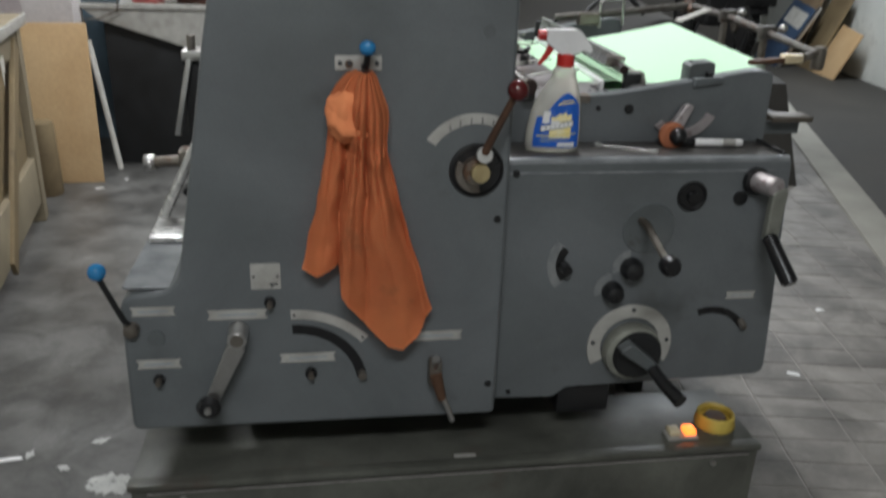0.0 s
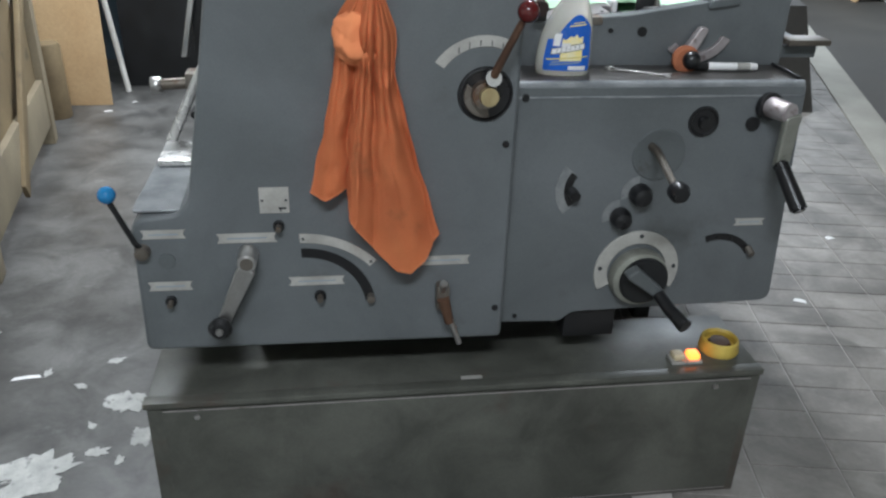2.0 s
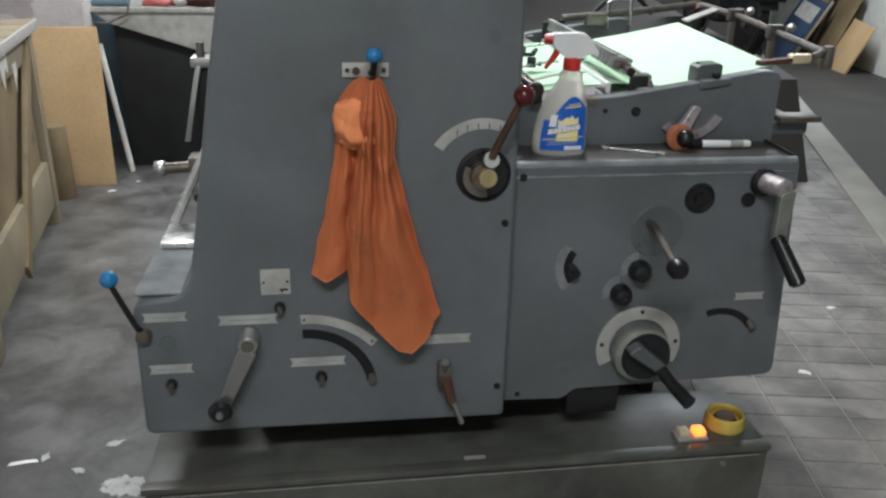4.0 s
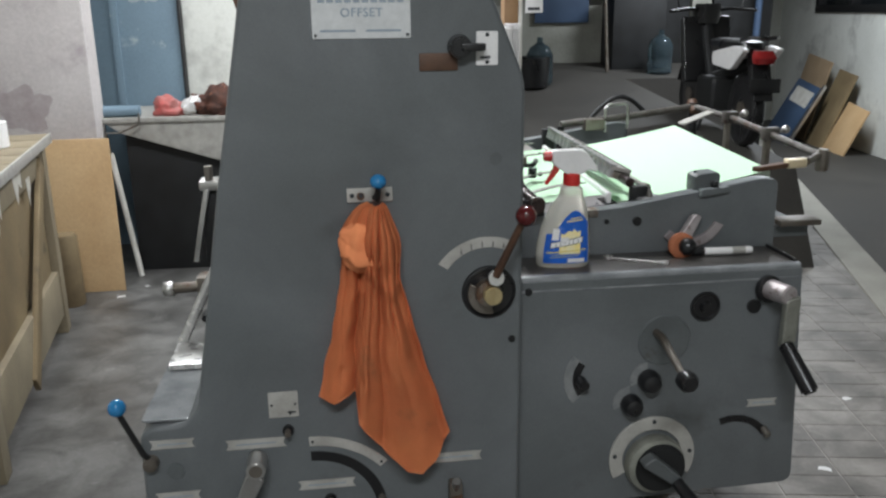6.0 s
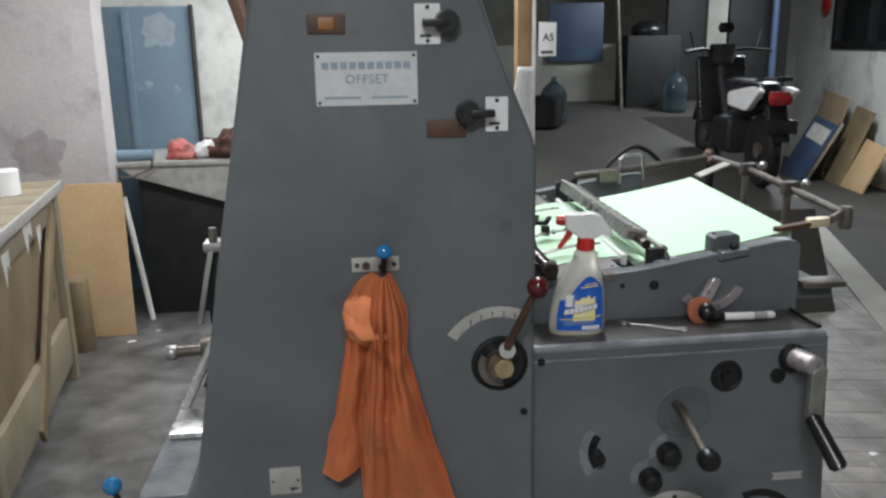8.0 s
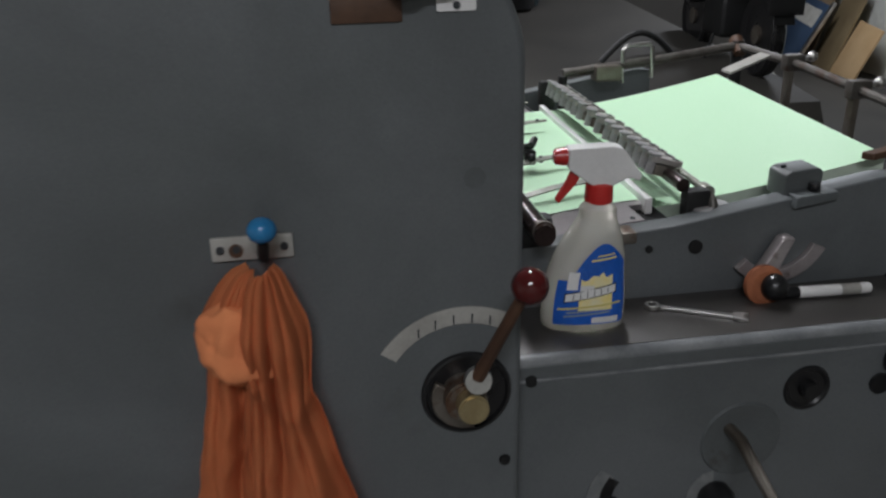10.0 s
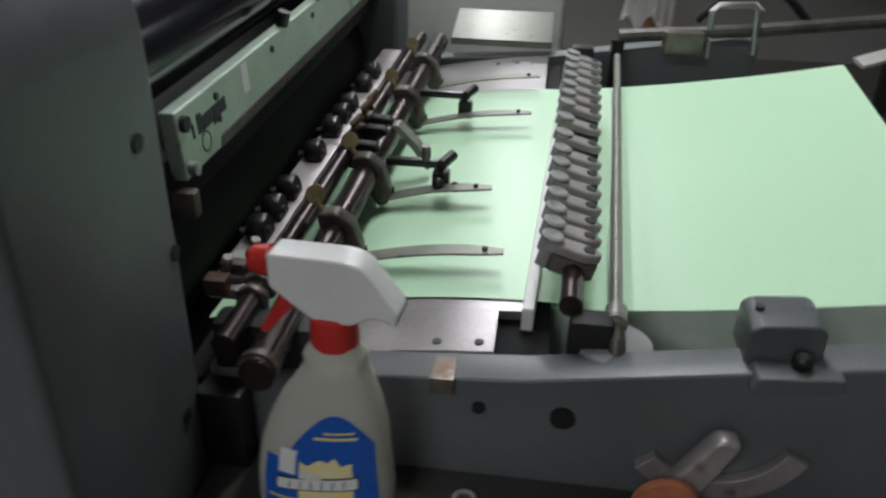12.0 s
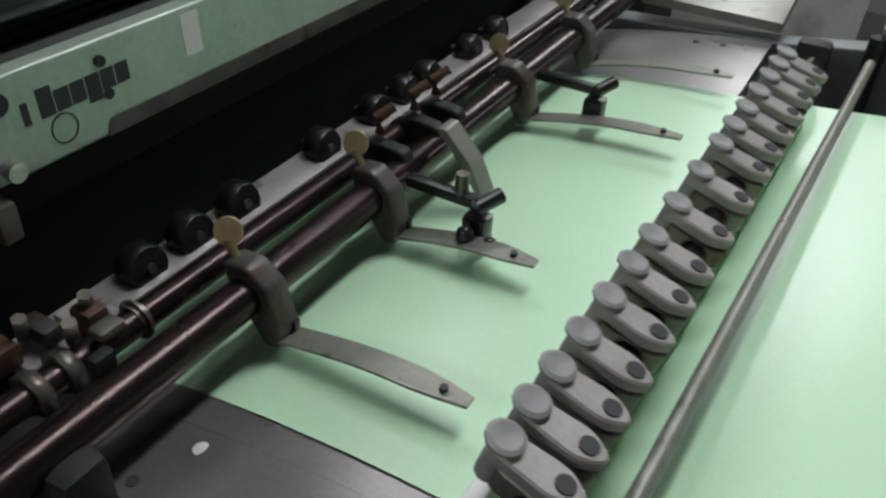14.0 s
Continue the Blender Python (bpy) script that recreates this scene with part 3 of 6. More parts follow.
    part("dial_collar", rod((0.132, 0, 1.122), (0.13, -0.035, 1.126), 0.028, 0.026, 24, 0.003), OLD_STEEL, d)
    part("lever_eye", lathe([(0.0075, 0), (0.016, 0), (0.017, 0.004), (0.016, 0.012), (0.0075, 0.012)], 20, Matrix.Translation((0.14, -0.046, 1.166)) @ Matrix.Rotation(radians(76), 4, "X")), STEEL, d, "bright steel lever eye")
    lv = part("lever_rod", tube([(0.14, -0.052, 1.172), (0.151, -0.064, 1.205), (0.183, -0.09, 1.29)], [0.009, 0.008, 0.007]), RUST, press, "rusty lever rod")
    part("lever_ball", ball((0.188, -0.098, 1.305), 0.021), MAROON, lv, "glossy maroon ball knob")
    # hook bracket with a blue ball
    br = part("hook_bracket", box(-0.15, -0.06, -0.006, -0.0003, 1.324, 1.352, 0.002), LABEL, press, "pale riveted bracket plate")
    for x in (-0.14, -0.122, -0.07):
        part("rivet", rod((x, -0.006, 1.338), (x, -0.009, 1.338), 0.0045, n=10), INK, br)
    part("hook_hole", rod((-0.123, -0.006, 1.336), (-0.123, -0.0075, 1.336), 0.008, n=12), RUST, br)
    part("hook_rod", tube([(-0.095, -0.004, 1.332), (-0.092, -0.03, 1.335), (-0.09, -0.045, 1.36)], 0.006), DARK, br)
    part("hook_ball", ball((-0.09, -0.045, 1.372), 0.016, 0.9), BLUE, br, "glossy blue ball knob")
    # name plate
    np_ = part("name_plate", slab(rounded([(-0.2, 1.636), (-0.017, 1.636), (-0.017, 1.73), (-0.2, 1.73)], 0.003), -0.003, -0.0003, "y"), mat("pale_enamel_plate", (0.6, 0.61, 0.61), 0.4, 0.1, (0.5, 0.51, 0.51), 20, 0.6), press, "pale metal maker's plate")
    for k in range(10):
        part("print_bar", box(-0.188 + k * 0.0162, -0.188 + k * 0.0162 + 0.0125, -0.0036, -0.0031, 1.7, 1.713, 0), INK_FADED, np_)
    for k in range(2):
        part("print_bar", box(-0.186 + k * 0.085, -0.12 + k * 0.085, -0.0036, -0.0031, 1.648, 1.652, 0), INK_FADED, np_)
    text_mesh("OFFSET", 0.022, INK_FADED, np_, Matrix.Translation((-0.108, -0.0033, 1.682)) @ FACE, bold=0.0004, space=1.1)
    for x in (-0.194, -0.023):
        for z in (1.642, 1.724):
            part("rivet", rod((x, -0.003, z), (x, -0.005, z), 0.003, n=10), INK, np_)
    # rotary switches
    for x0, x1, z0, z1, kx, kz, side in ((-0.02, 0.026, 1.742, 1.812, 0.038, 1.779, -1), (0.108, 0.15, 1.583, 1.646, 0.075, 1.618, 1)):
        pl = part("switch_plate", slab(rounded([(x0, z0), (x1, z0), (x1, z1), (x0, z1)], 0.003), -0.003, -0.0003, "y"), WHITE, press, "white switch plate with black marks")
        cx = (x0 + x1) / 2
        for zz in (z0 + 0.006, z1 - 0.006):
            part("rivet", rod((cx, -0.003, zz), (cx, -0.005, zz), 0.004, n=10), INK, pl)
        part("print_bar", box(cx - 0.014, cx + 0.006, -0.0036, -0.0031, z0 + 0.012, z0 + 0.017, 0), INK, pl)
        kb = part("switch_knob", rod((kx, 0, kz), (kx, -0.03, kz), 0.024, 0.02, 24, 0.004), BLACK, pl, "black rotary knob")
        part("knob_grip", box(min(kx, kx + side * 0.046), max(kx, kx + side * 0.046), -0.036, -0.012, kz - 0.007, kz + 0.007, 0.003), BLACK, kb)
    part("amber_window", box(-0.21, -0.143, -0.004, 0, 1.762, 1.796, 0.002), RUST, press, "brown frame of an amber lamp window")
    part("amber_lamp", box(-0.19, -0.163, -0.0055, -0.004, 1.77, 1.79, 0.001), AMBER, press)
    part("rust_plate", box(-0.002, 0.072, -0.0035, 0, 1.574, 1.607, 0.002), RUST, press, "rust-brown blank plate")
    # screws on the casing's side face
    for y, z in ((0.161, 1.458), (0.19, 1.351), (0.165, 1.2)):
        part("side_screw", rod((0.207, y, z), (0.2085, y, z), 0.0075, n=12), DARK, press)


casing_front()


def gear_cover():
    y = 0.045
    outline = rounded([(0.21, 0.54), (0.36, 0.535), (0.39, 0.56), (0.9, 0.57), (0.866, 1.105), (0.866, 1.12), (0.21, 1.12)], [0.004, 0.01, 0.01, 0.03, 0.01, 0.008, 0.004])
    cv = part("gear_cover", slab(outline, y, 0.213, "y", 0.006), GREY, press, "grey gear cover with control knobs")
    part("cover_bead", rod((0.212, y + 0.012, 1.12), (0.862, y + 0.012, 1.12), 0.011), BEAD, cv, "rounded front edge of the ledge")
    part("ledge_mat", box(0.215, 0.872, y + 0.03, 0.213, 1.1205, 1.123, 0.001), mat("oily_brown_ledge", (0.075, 0.07, 0.066), 0.35, 0.1, (0.04, 0.036, 0.033), 9, 0.9, 160, 0.15, 0.0008, (0.16, 0.15, 0.145), 12, 0.62), cv, "oil-stained ledge")
    part("ledge_end", box(0.862, 0.87, y + 0.035, 0.205, 1.1232, 1.131, 0.002), BLACK, cv)
    # Thin pale strip paints the second bright line on the cover edge
    part("cover_crease", box(0.214, 0.86, y - 0.0022, y - 0.0002, 1.096, 1.101, 0.0008), BEAD, cv)
    # Black box stands for the shade under the cover's notch
    part("cover_notch", box(0.38, 0.51, y + 0.02, 0.2, 0.475, 0.558, 0.004), BLACK, press)
    screw(cv, 0.232, y, 1.098, 0.009, DARK)
    screw(cv, 0.248, y, 0.556, 0.006, DARK)
    # handwheel with scale ring
    ring = part("scale_ring", slab(arc_band(0.536, 0.672, 0.072, 0.104, -28, 208, 36), y - 0.006, y, "y", 0.001), LABEL, cv, "pale engraved scale ring")
    for k in range(3):
        a = radians(90 + (k - 1) * 84)
        part("ring_screw", rod((0.536 + 0.092 * math.cos(a), y - 0.006, 0.672 + 0.092 * math.sin(a)), (0.536 + 0.092 * math.cos(a), y - 0.008, 0.672 + 0.092 * math.sin(a)), 0.005, n=10), INK, ring)
    hw = part("handwheel", lathe([(0.07, 0), (0.072, 0.01), (0.068, 0.03), (0.055, 0.036), (0.03, 0.04), (0.001, 0.04)], 36,
                                 Matrix.Translation((0.54, y, 0.66)) @ Matrix.Rotation(radians(90), 4, "X")), FINGER, cv, "dark round handwheel")
    part("wheel_face", rod((0.545, y - 0.03, 0.66), (0.545, y - 0.043, 0.66), 0.062, 0.058, 30, 0.004), DARK, hw, "sooty black wheel face")
    part("wheel_crank", slab(rounded([(0.485, 0.69), (0.515, 0.712), (0.588, 0.648), (0.572, 0.628)], 0.012), y - 0.075, y - 0.042, "y", 0.008), GREY_WORN, hw)
    part("crank_handle", tube([(0.57, -0.03, 0.645), (0.585, -0.07, 0.625), (0.605, -0.12, 0.61)], [0.014, 0.015, 0.017], 14), BLACK, hw, "black crank handle")
    # two cone knobs
    for x, z, s in ((0.515, 0.872, 1.0), (0.476, 0.815, 0.95)):
        b = part("knob_scale", slab(arc_band(x, z, 0.0, 0.042, 95, 200, 14), y - 0.002, y, "y"), SCALE, cv)
        part("control_knob", lathe([(0.022 * s, 0), (0.026 * s, 0.004), (0.026 * s, 0.02), (0.02 * s, 0.034), (0.012 * s, 0.038), (0.001, 0.038)], 20,
                                   Matrix.Translation((x, y, z)) @ Matrix.Rotation(radians(90), 4, "X")), BLACK, b, "black control knob")
    # lever in a round recess
    # Darker grey disc and rim carry the shading of the recess
    rc = part("lever_recess", lathe([(0.062, 0.0), (0.06, 0.003), (0.056, 0.003), (0.05, 0.0006), (0.001, 0.0006)], 32,
                                    Matrix.Translation((0.548, y, 0.965)) @ Matrix.Rotation(radians(90), 4, "X")), GREY_WORN, cv, "shallow round recess toned darker for its shading")
    ls = part("selector_lever", tube([(0.528, y, 0.985), (0.53, y - 0.03, 0.985), (0.515, y - 0.16, 0.968), (0.511, y - 0.2, 0.964)], [0.009, 0.009, 0.008, 0.008]), OLD_STEEL, rc)
    part("lever_knob", lathe([(0.012, 0), (0.021, 0.006), (0.022, 0.024), (0.016, 0.034), (0.001, 0.035)], 14,
                             Matrix.Translation((0.511, y - 0.19, 0.963)) @ Matrix.Rotation(radians(90), 4, "X")), BLACK, ls, "black faceted knob")
    # round recess dial upper right
    dl = part("dial_recess", lathe([(0.036, 0), (0.034, 0.004), (0.03, 0.004), (0.027, 0.0005), (0.001, 0.0005)], 28,
                                   Matrix.Translation((0.64, y, 1.04)) @ Matrix.Rotation(radians(90), 4, "X")), BLACK, cv, "black recessed dial")
    part("dial_boss", rod((0.64, y, 1.04), (0.64, y - 0.012, 1.04), 0.014, 0.012, 18, 0.002), BLACK, dl)
    # slot with a pin, left
    sl = part("slot_scale", slab(arc_band(0.405, 0.885, 0.062, 0.088, 140, 222, 14), y - 0.002, y, "y"), SCALE, cv)
    part("curved_slot", slab(arc_band(0.405, 0.885, 0.05, 0.068, 142, 218, 14), y - 0.003, y + 0.002, "y"), BLACK, sl)
    part("slot_knob", rod((0.355, y, 0.88), (0.358, y - 0.03, 0.878), 0.013, 0.012, 16, 0.002), BLACK, sl)
    # slot lower right
    part("curved_slot", slab(arc_band(0.735, 0.66, 0.085, 0.102, 32, 112, 16), y - 0.0012, y + 0.002, "y"), BLACK, cv, "black curved slot")
    part("slot_pin", rod((0.812, y, 0.722), (0.815, y - 0.02, 0.712), 0.008), OLD_STEEL, cv)
    label_plate(0.762, 0.838, 0.782, 0.8, y, cv)
    # crank, upper right
    part("crank_slot", rod((0.755, y, 1.035), (0.755, y - 0.006, 1.035), 0.016, n=16), BLACK, cv)
    ch = part("crank_hub", rod((0.785, y, 1.075), (0.8, y - 0.07, 1.08), 0.024, 0.021, 24, 0.003), RAIL, cv, "worn steel crank hub")
    part("crank_ring", rod((0.783, y, 1.075), (0.785, y - 0.012, 1.076), 0.031, n=24), BLACK, ch)
    part("crank_arm", slab(rounded([(0.79, 1.07), (0.825, 1.08), (0.822, 0.965), (0.79, 0.955)], 0.01), y - 0.075, y - 0.055, "y", 0.004), FINGER, ch)
    part("crank_grip", rod((0.8, y - 0.07, 0.968), (0.823, y - 0.15, 0.885), 0.017, 0.019, 20, 0.005), BLACK, ch, "black crank grip")
    return cv


gear_cover()


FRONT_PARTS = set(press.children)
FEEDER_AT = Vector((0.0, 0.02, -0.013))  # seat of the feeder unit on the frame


def board_z(x):
    """Height of the arched feed board."""
    return 1.25 - (0.55 - x) ** 2 / 2.4


def arched_plate(spans, thick=0.01):
    """A plate bent along the feed; spans: right-hand end, from y to y."""
    bm = bmesh.new()
    for end, a, b in spans:
        n = 14
        top = [(0.19 + (end - 0.19) * k / n, board_z(0.19 + (end - 0.19) * k / n)) for k in range(n + 1)]
        piece = slab(top + [(x, z - thick) for x, z in reversed(top)], a, b, "y")
        me = bpy.data.meshes.new("piece")
        piece.to_mesh(me)
        piece.free()
        bm.from_mesh(me)
        bpy.data.meshes.remove(me)
    return bm


def feeder():
    """Feed board, pull rods, fingers and the pile hoist at the right of the press."""
    # near side plate, rising away from the casing
    outline = rounded([(0.21, 1.0), (0.89, 1.0), (0.885, 1.3), (0.845, 1.305), (0.5, 1.249), (0.21, 1.226)], [0, 0.0, 0.035, 0.02, 0, 0])
    side = part("feeder_side_plate", slab(outline, 0.195, 0.235, "y", 0.003), GREY, press, "grey feeder side plate")
    part("bolt_head", rod((0.535, 0.195, 1.213), (0.535, 0.191, 1.213), 0.011, n=16), DARK, side)
    part("bolt_head", rod((0.46, 0.195, 1.215), (0.46, 0.192, 1.215), 0.006, n=12), DARK, side)
    part("plate_notch", box(0.415, 0.438, 0.19, 0.225, 1.228, 1.2455, 0.002), OLD_STEEL, side)
    # Black block stands in for the shade in the gap by the casing
    part("dark_recess", box(0.2075, 0.248, 0.165, 0.194, 1.137, 1.222, 0.002), BLACK, side)
    # quadrant lever on the plate
    q = part("quadrant", slab(arc_band(0.668, 1.232, 0.066, 0.088, 222, 336, 20), 0.184, 0.195, "y", 0.001), RAIL, side, "worn steel quadrant scale")
    part("quadrant_lever", slab(rounded([(0.664, 1.23), (0.686, 1.226), (0.652, 1.15), (0.622, 1.16)], 0.01), 0.165, 0.186, "y", 0.004), RAIL, q)
    part("quadrant_knob", ball((0.638, 0.135, 1.162), 0.021), BLACK, q, "black ball knob")
    part("rubber_band", lathe([(0.023, 0), (0.031, 0.004), (0.031, 0.014), (0.023, 0.018)], 20,
                              Matrix.Translation((0.628, 0.155, 1.16)) @ Matrix.Rotation(radians(80), 4, "X")), BAND, q, "orange rag ring round the knob")
    # block on the plate
    blk = part("guide_block", slab(rounded([(0.682, 1.272), (0.744, 1.282), (0.744, 1.314), (0.736, 1.32), (0.69, 1.316), (0.682, 1.31)], 0.004), 0.212, 0.262, "y", 0.003), GREY_WORN, side, "dark cast guide block")
    part("block_step", slab(rounded([(0.684, 1.266), (0.756, 1.277), (0.756, 1.29), (0.688, 1.285)], 0.004), 0.182, 0.2118, "y", 0.003), GREY_WORN, blk)
    part("bolt_head", rod((0.724, 0.2, 1.288), (0.724, 0.2, 1.3), 0.0085, n=6), BLACK, blk)
    part("bolt_socket", rod((0.724, 0.2, 1.2995), (0.724, 0.2, 1.3005), 0.004, n=6), INK, blk)
    for x in (0.693, 0.733):
        part("bolt_head", rod((x, 0.24, 1.314), (x, 0.24, 1.3195), 0.004, n=10), INK, blk)
    # far side plate and hoist frame
    far = part("far_side_plate", slab(rounded([(0.21, 0.9), (0.89, 0.9), (0.885, 1.3), (0.845, 1.305), (0.5, 1.25), (0.21, 1.23)], 0.01), 1.22, 1.26, "y", 0.003), GREY_WORN, press)
    part("far_cover", slab([(1.225, 1.262), (1.36, 1.29), (1.36, 1.302), (1.225, 1.275)], 0.3, 0.5, "x", 0.003), FINGER, press, "dull sloped cover sheet")
    # feed board: arched steel plates with dark slots between
    part("board_plate", arched_plate(((0.468, 0.236, 0.305), (0.494, 0.3052, 0.63))), PLATE, press, "smooth arched steel feed board plate")
    for y0, y1 in ((0.638, 0.764), (0.772, 0.9), (0.908, 1.215)):
        part("board_plate", arched_plate(((0.494, y0, y1),)), PLATE, press, "smooth arched steel feed board plate")
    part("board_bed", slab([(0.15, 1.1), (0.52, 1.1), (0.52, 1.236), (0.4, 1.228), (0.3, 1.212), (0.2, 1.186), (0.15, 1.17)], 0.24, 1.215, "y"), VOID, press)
    part("board_lip", box(-0.006, 0.006, 0.0, 0.74, 1.236, 1.262, 0.001, 1, pose(0.497, 0.29, 0, 0, 0, -2.3)), WHITE, press, "pale front strip of the feed board")
    for x in (0.414, 0.454, 0.3):
        part("board_screw", rod((x, 0.25, board_z(x) - 0.001), (x, 0.25, board_z(x) + 0.0012), 0.0045, n=12), INK, press)
    for x in (0.4, 0.437):
        part("board_screw", rod((x, 1.178, board_z(x) - 0.001), (x, 1.178, board_z(x) + 0.0012), 0.0045, n=12), INK, press)
    part("oil_drip", ball((0.32, 0.29, board_z(0.32)), 0.006, 0.12, 12), WHITE, press)
    # pull shafts across the board
    part("pull_shaft", rod((0.279, 0.135, 1.273), (0.283, 1.2, 1.273), 0.0155, n=24), SHAFT, press, "brown oiled steel shaft")
    part("pull_shaft", rod((0.24, 0.165, 1.278), (0.246, 1.2, 1.278), 0.0108, n=24), SHAFT, press, "glossy dark steel shaft")
    part("cam_rail", box(0.19, 0.226, 0.25, 1.1, 1.268, 1.28, 0.002), RAIL, press, "worn steel rail with black wheels")
    # drive shaft ends by the casing
    part("shaft_collar", rod((0.279, 0.137, 1.276), (0.279, 0.15, 1.276), 0.017, n=20, bevel=0.003), CAST, press)
    part("shaft_collar", rod((0.24, 0.318, 1.278), (0.24, 0.326, 1.278), 0.0155, n=20, bevel=0.003), OLD_STEEL, press)
    part("bearing_block", box(0.212, 0.312, 0.2, 0.234, 1.2, 1.276, 0.01), DARK, press)


feeder()


def cam_wheel(y, z=1.285, x=0.198):
    w = part("cam_wheel", lathe([(0.016, 0), (0.018, 0.003), (0.018, 0.017), (0.016, 0.02), (0.001, 0.02)], 18,
                                Matrix.Translation((x, y, z)) @ Matrix.Rotation(radians(80), 4, "Y")), BLACK, press, "black rubber cam wheel")
    part("wheel_pin", rod((x - 0.012, y, z - 0.002), (x + 0.022, y, z + 0.004), 0.004, n=10), CAST, w)


for yy in (0.359, 0.408, 0.462, 0.576, 0.662, 0.718, 0.764, 0.86, 0.93):
    cam_wheel(yy)
part("rail_tag", box(0.198, 0.224, 0.29, 0.315, 1.28, 1.286, 0.001), LABEL, press)


def hold_down(y, tip_x, z_tip, carrier=True, wing=True):
    """A clamp on the pull shaft with a long flat finger over the sheet."""
    cl = part("finger_clamp", slab(rounded([(0.262, 1.298), (0.284, 1.3), (0.302, 1.286), (0.312, 1.252), (0.308, 1.236), (0.296, 1.232), (0.264, 1.282)], 0.005), y - 0.011, y + 0.011, "y", 0.003), CAST, press, "cast clamp on the shaft")
    n = 8
    top = [(0.306 + (tip_x - 0.306) * k / n, 1.243 + 0.006 * math.sin(math.pi * k / n) + (z_tip - 1.243) * k / n) for k in range(n + 1)]
    pts = top + [(x, z - 0.0025) for x, z in reversed(top)]
    bm = slab(pts, -0.0105, 0.0105, "y")
    for v in bm.verts:
        u = (v.co.x - 0.306) / (tip_x - 0.306)
        v.co.y *= 1.0 if u < 0.8 else 1.0 - (u - 0.8) * 2.6
        v.co.y += y - 0.012 * u
    part("clamp_eye", box(0.305, 0.3135, y + 0.003, y + 0.0095, 1.246, 1.254, 0.001), BLACK, cl)
    part("sheet_finger", bm, FINGER, cl, "flat grey steel finger")
    part("finger_rivet", rod((tip_x - 0.02, y - 0.011, z_tip - 0.004), (tip_x - 0.02, y - 0.011, z_tip + 0.002), 0.003, n=8), INK, cl)
    if wing:
        part("wing_nut", lathe([(0.0105, 0), (0.0112, 0.0015), (0.0105, 0.003), (0.001, 0.003)], 18,
                               Matrix.Translation((0.258, y + 0.004, 1.314)) @ Matrix.Rotation(radians(62), 4, "X") @ Matrix.Rotation(radians(25), 4, "Y")), BRASS, cl, "tarnished brass thumb screw")
        part("thumb_stem", rod((0.268, y, 1.294), (0.259, y, 1.31), 0.0035), BRASS, cl)
    if carrier:
        w = part("sheet_wheel_arm", box(0.3, 0.376, y + 0.018, y + 0.03, 1.278, 1.288, 0.002), BLACK, cl, "black spring arm")
        part("sheet_wheel", box(0.362, 0.384, y + 0.006, y + 0.026, 1.25, 1.2775, 0.004), BLACK, w, "black sheet pad")
        part("wheel_cap", rod((0.374, y + 0.008, 1.288), (0.386, y + 0.03, 1.294), 0.007), BLACK, w)
        if y < 0.7:
            part("adjusting_knob", ball((0.372, y - 0.004, 1.268), 0.008, 1.0, 12), BLACK, w)
            part("adjusting_knob", ball((0.392, y + 0.002, 1.262), 0.007, 1.0, 12), BLACK, w)
            part("spring_screw", rod((0.352, y + 0.024, 1.282), (0.352, y + 0.024, 1.306), 0.006, n=10), OLD_STEEL, w)


hold_down(0.395, 0.466, 1.272, carrier=False)
hold_down(0.554, 0.44, 1.272, carrier=True)
hold_down(0.829, 0.477, 1.275, carrier=True)
hold_down(1.015, 0.484, 1.276, carrier=False)
for yy in (0.6, 0.66, 0.7):
    c = part("shaft_clamp", slab(rounded([(0.23, 1.286), (0.256, 1.298), (0.284, 1.296), (0.297, 1.266), (0.27, 1.256), (0.23, 1.264)], 0.006), yy - 0.008, yy + 0.008, "y", 0.003), DARK, press)
    part("clamp_screw", tube([(0.255, yy, 1.305), (0.252, yy, 1.32), (0.262, yy + 0.012, 1.328)], 0.005, 8), RUST, c)
for yy in (0.235, 0.258):
    part("shaft_nut", rod((0.24, yy, 1.278), (0.24, yy + 0.01, 1.278), 0.0165, n=6), OLD_STEEL, press)
for x, y, z, sx, sy, sz, m in ((0.226, 0.298, 1.29, 0.02, 0.016, 0.02, RUST), (0.212, 0.272, 1.292, 0.026, 0.014, 0.014, CAST), (0.25, 0.292, 1.297, 0.014, 0.02, 0.008, OLD_STEEL), (0.205, 0.245, 1.288, 0.022, 0.018, 0.018, RUST), (0.262, 0.275, 1.284, 0.01, 0.016, 0.022, DARK)):
    part("drive_bracket", box(x - sx / 2, x + sx / 2, y - sy / 2, y + sy / 2, z - sz / 2, z + sz / 2, 0.003), m, press, "small oily drive bracket")
for x, y in ((0.222, 0.3), (0.208, 0.262), (0.236, 0.276)):
    part("drive_bolt", rod((x, y, 1.292), (x + 0.004, y - 0.002, 1.31), 0.005, n=6), OLD_STEEL, press)
part("sheet_deflector", slab(rounded([(0.296, 1.31), (0.306, 1.312), (0.334, 1.284), (0.35, 1.252), (0.344, 1.25), (0.326, 1.278)], 0.004), 0.628, 0.652, "y", 0.001), FINGER, press)


def on_face(z0, z1):
    """Thin outline on the sloping front of the bar."""
    f = lambda z: 0.168 - 0.0676 * (z - 1.374)
    return [(f(z0) - 0.0008, z0), (f(z0) + 0.0004, z0), (f(z1) + 0.0004, z1), (f(z1) - 0.0008, z1)]


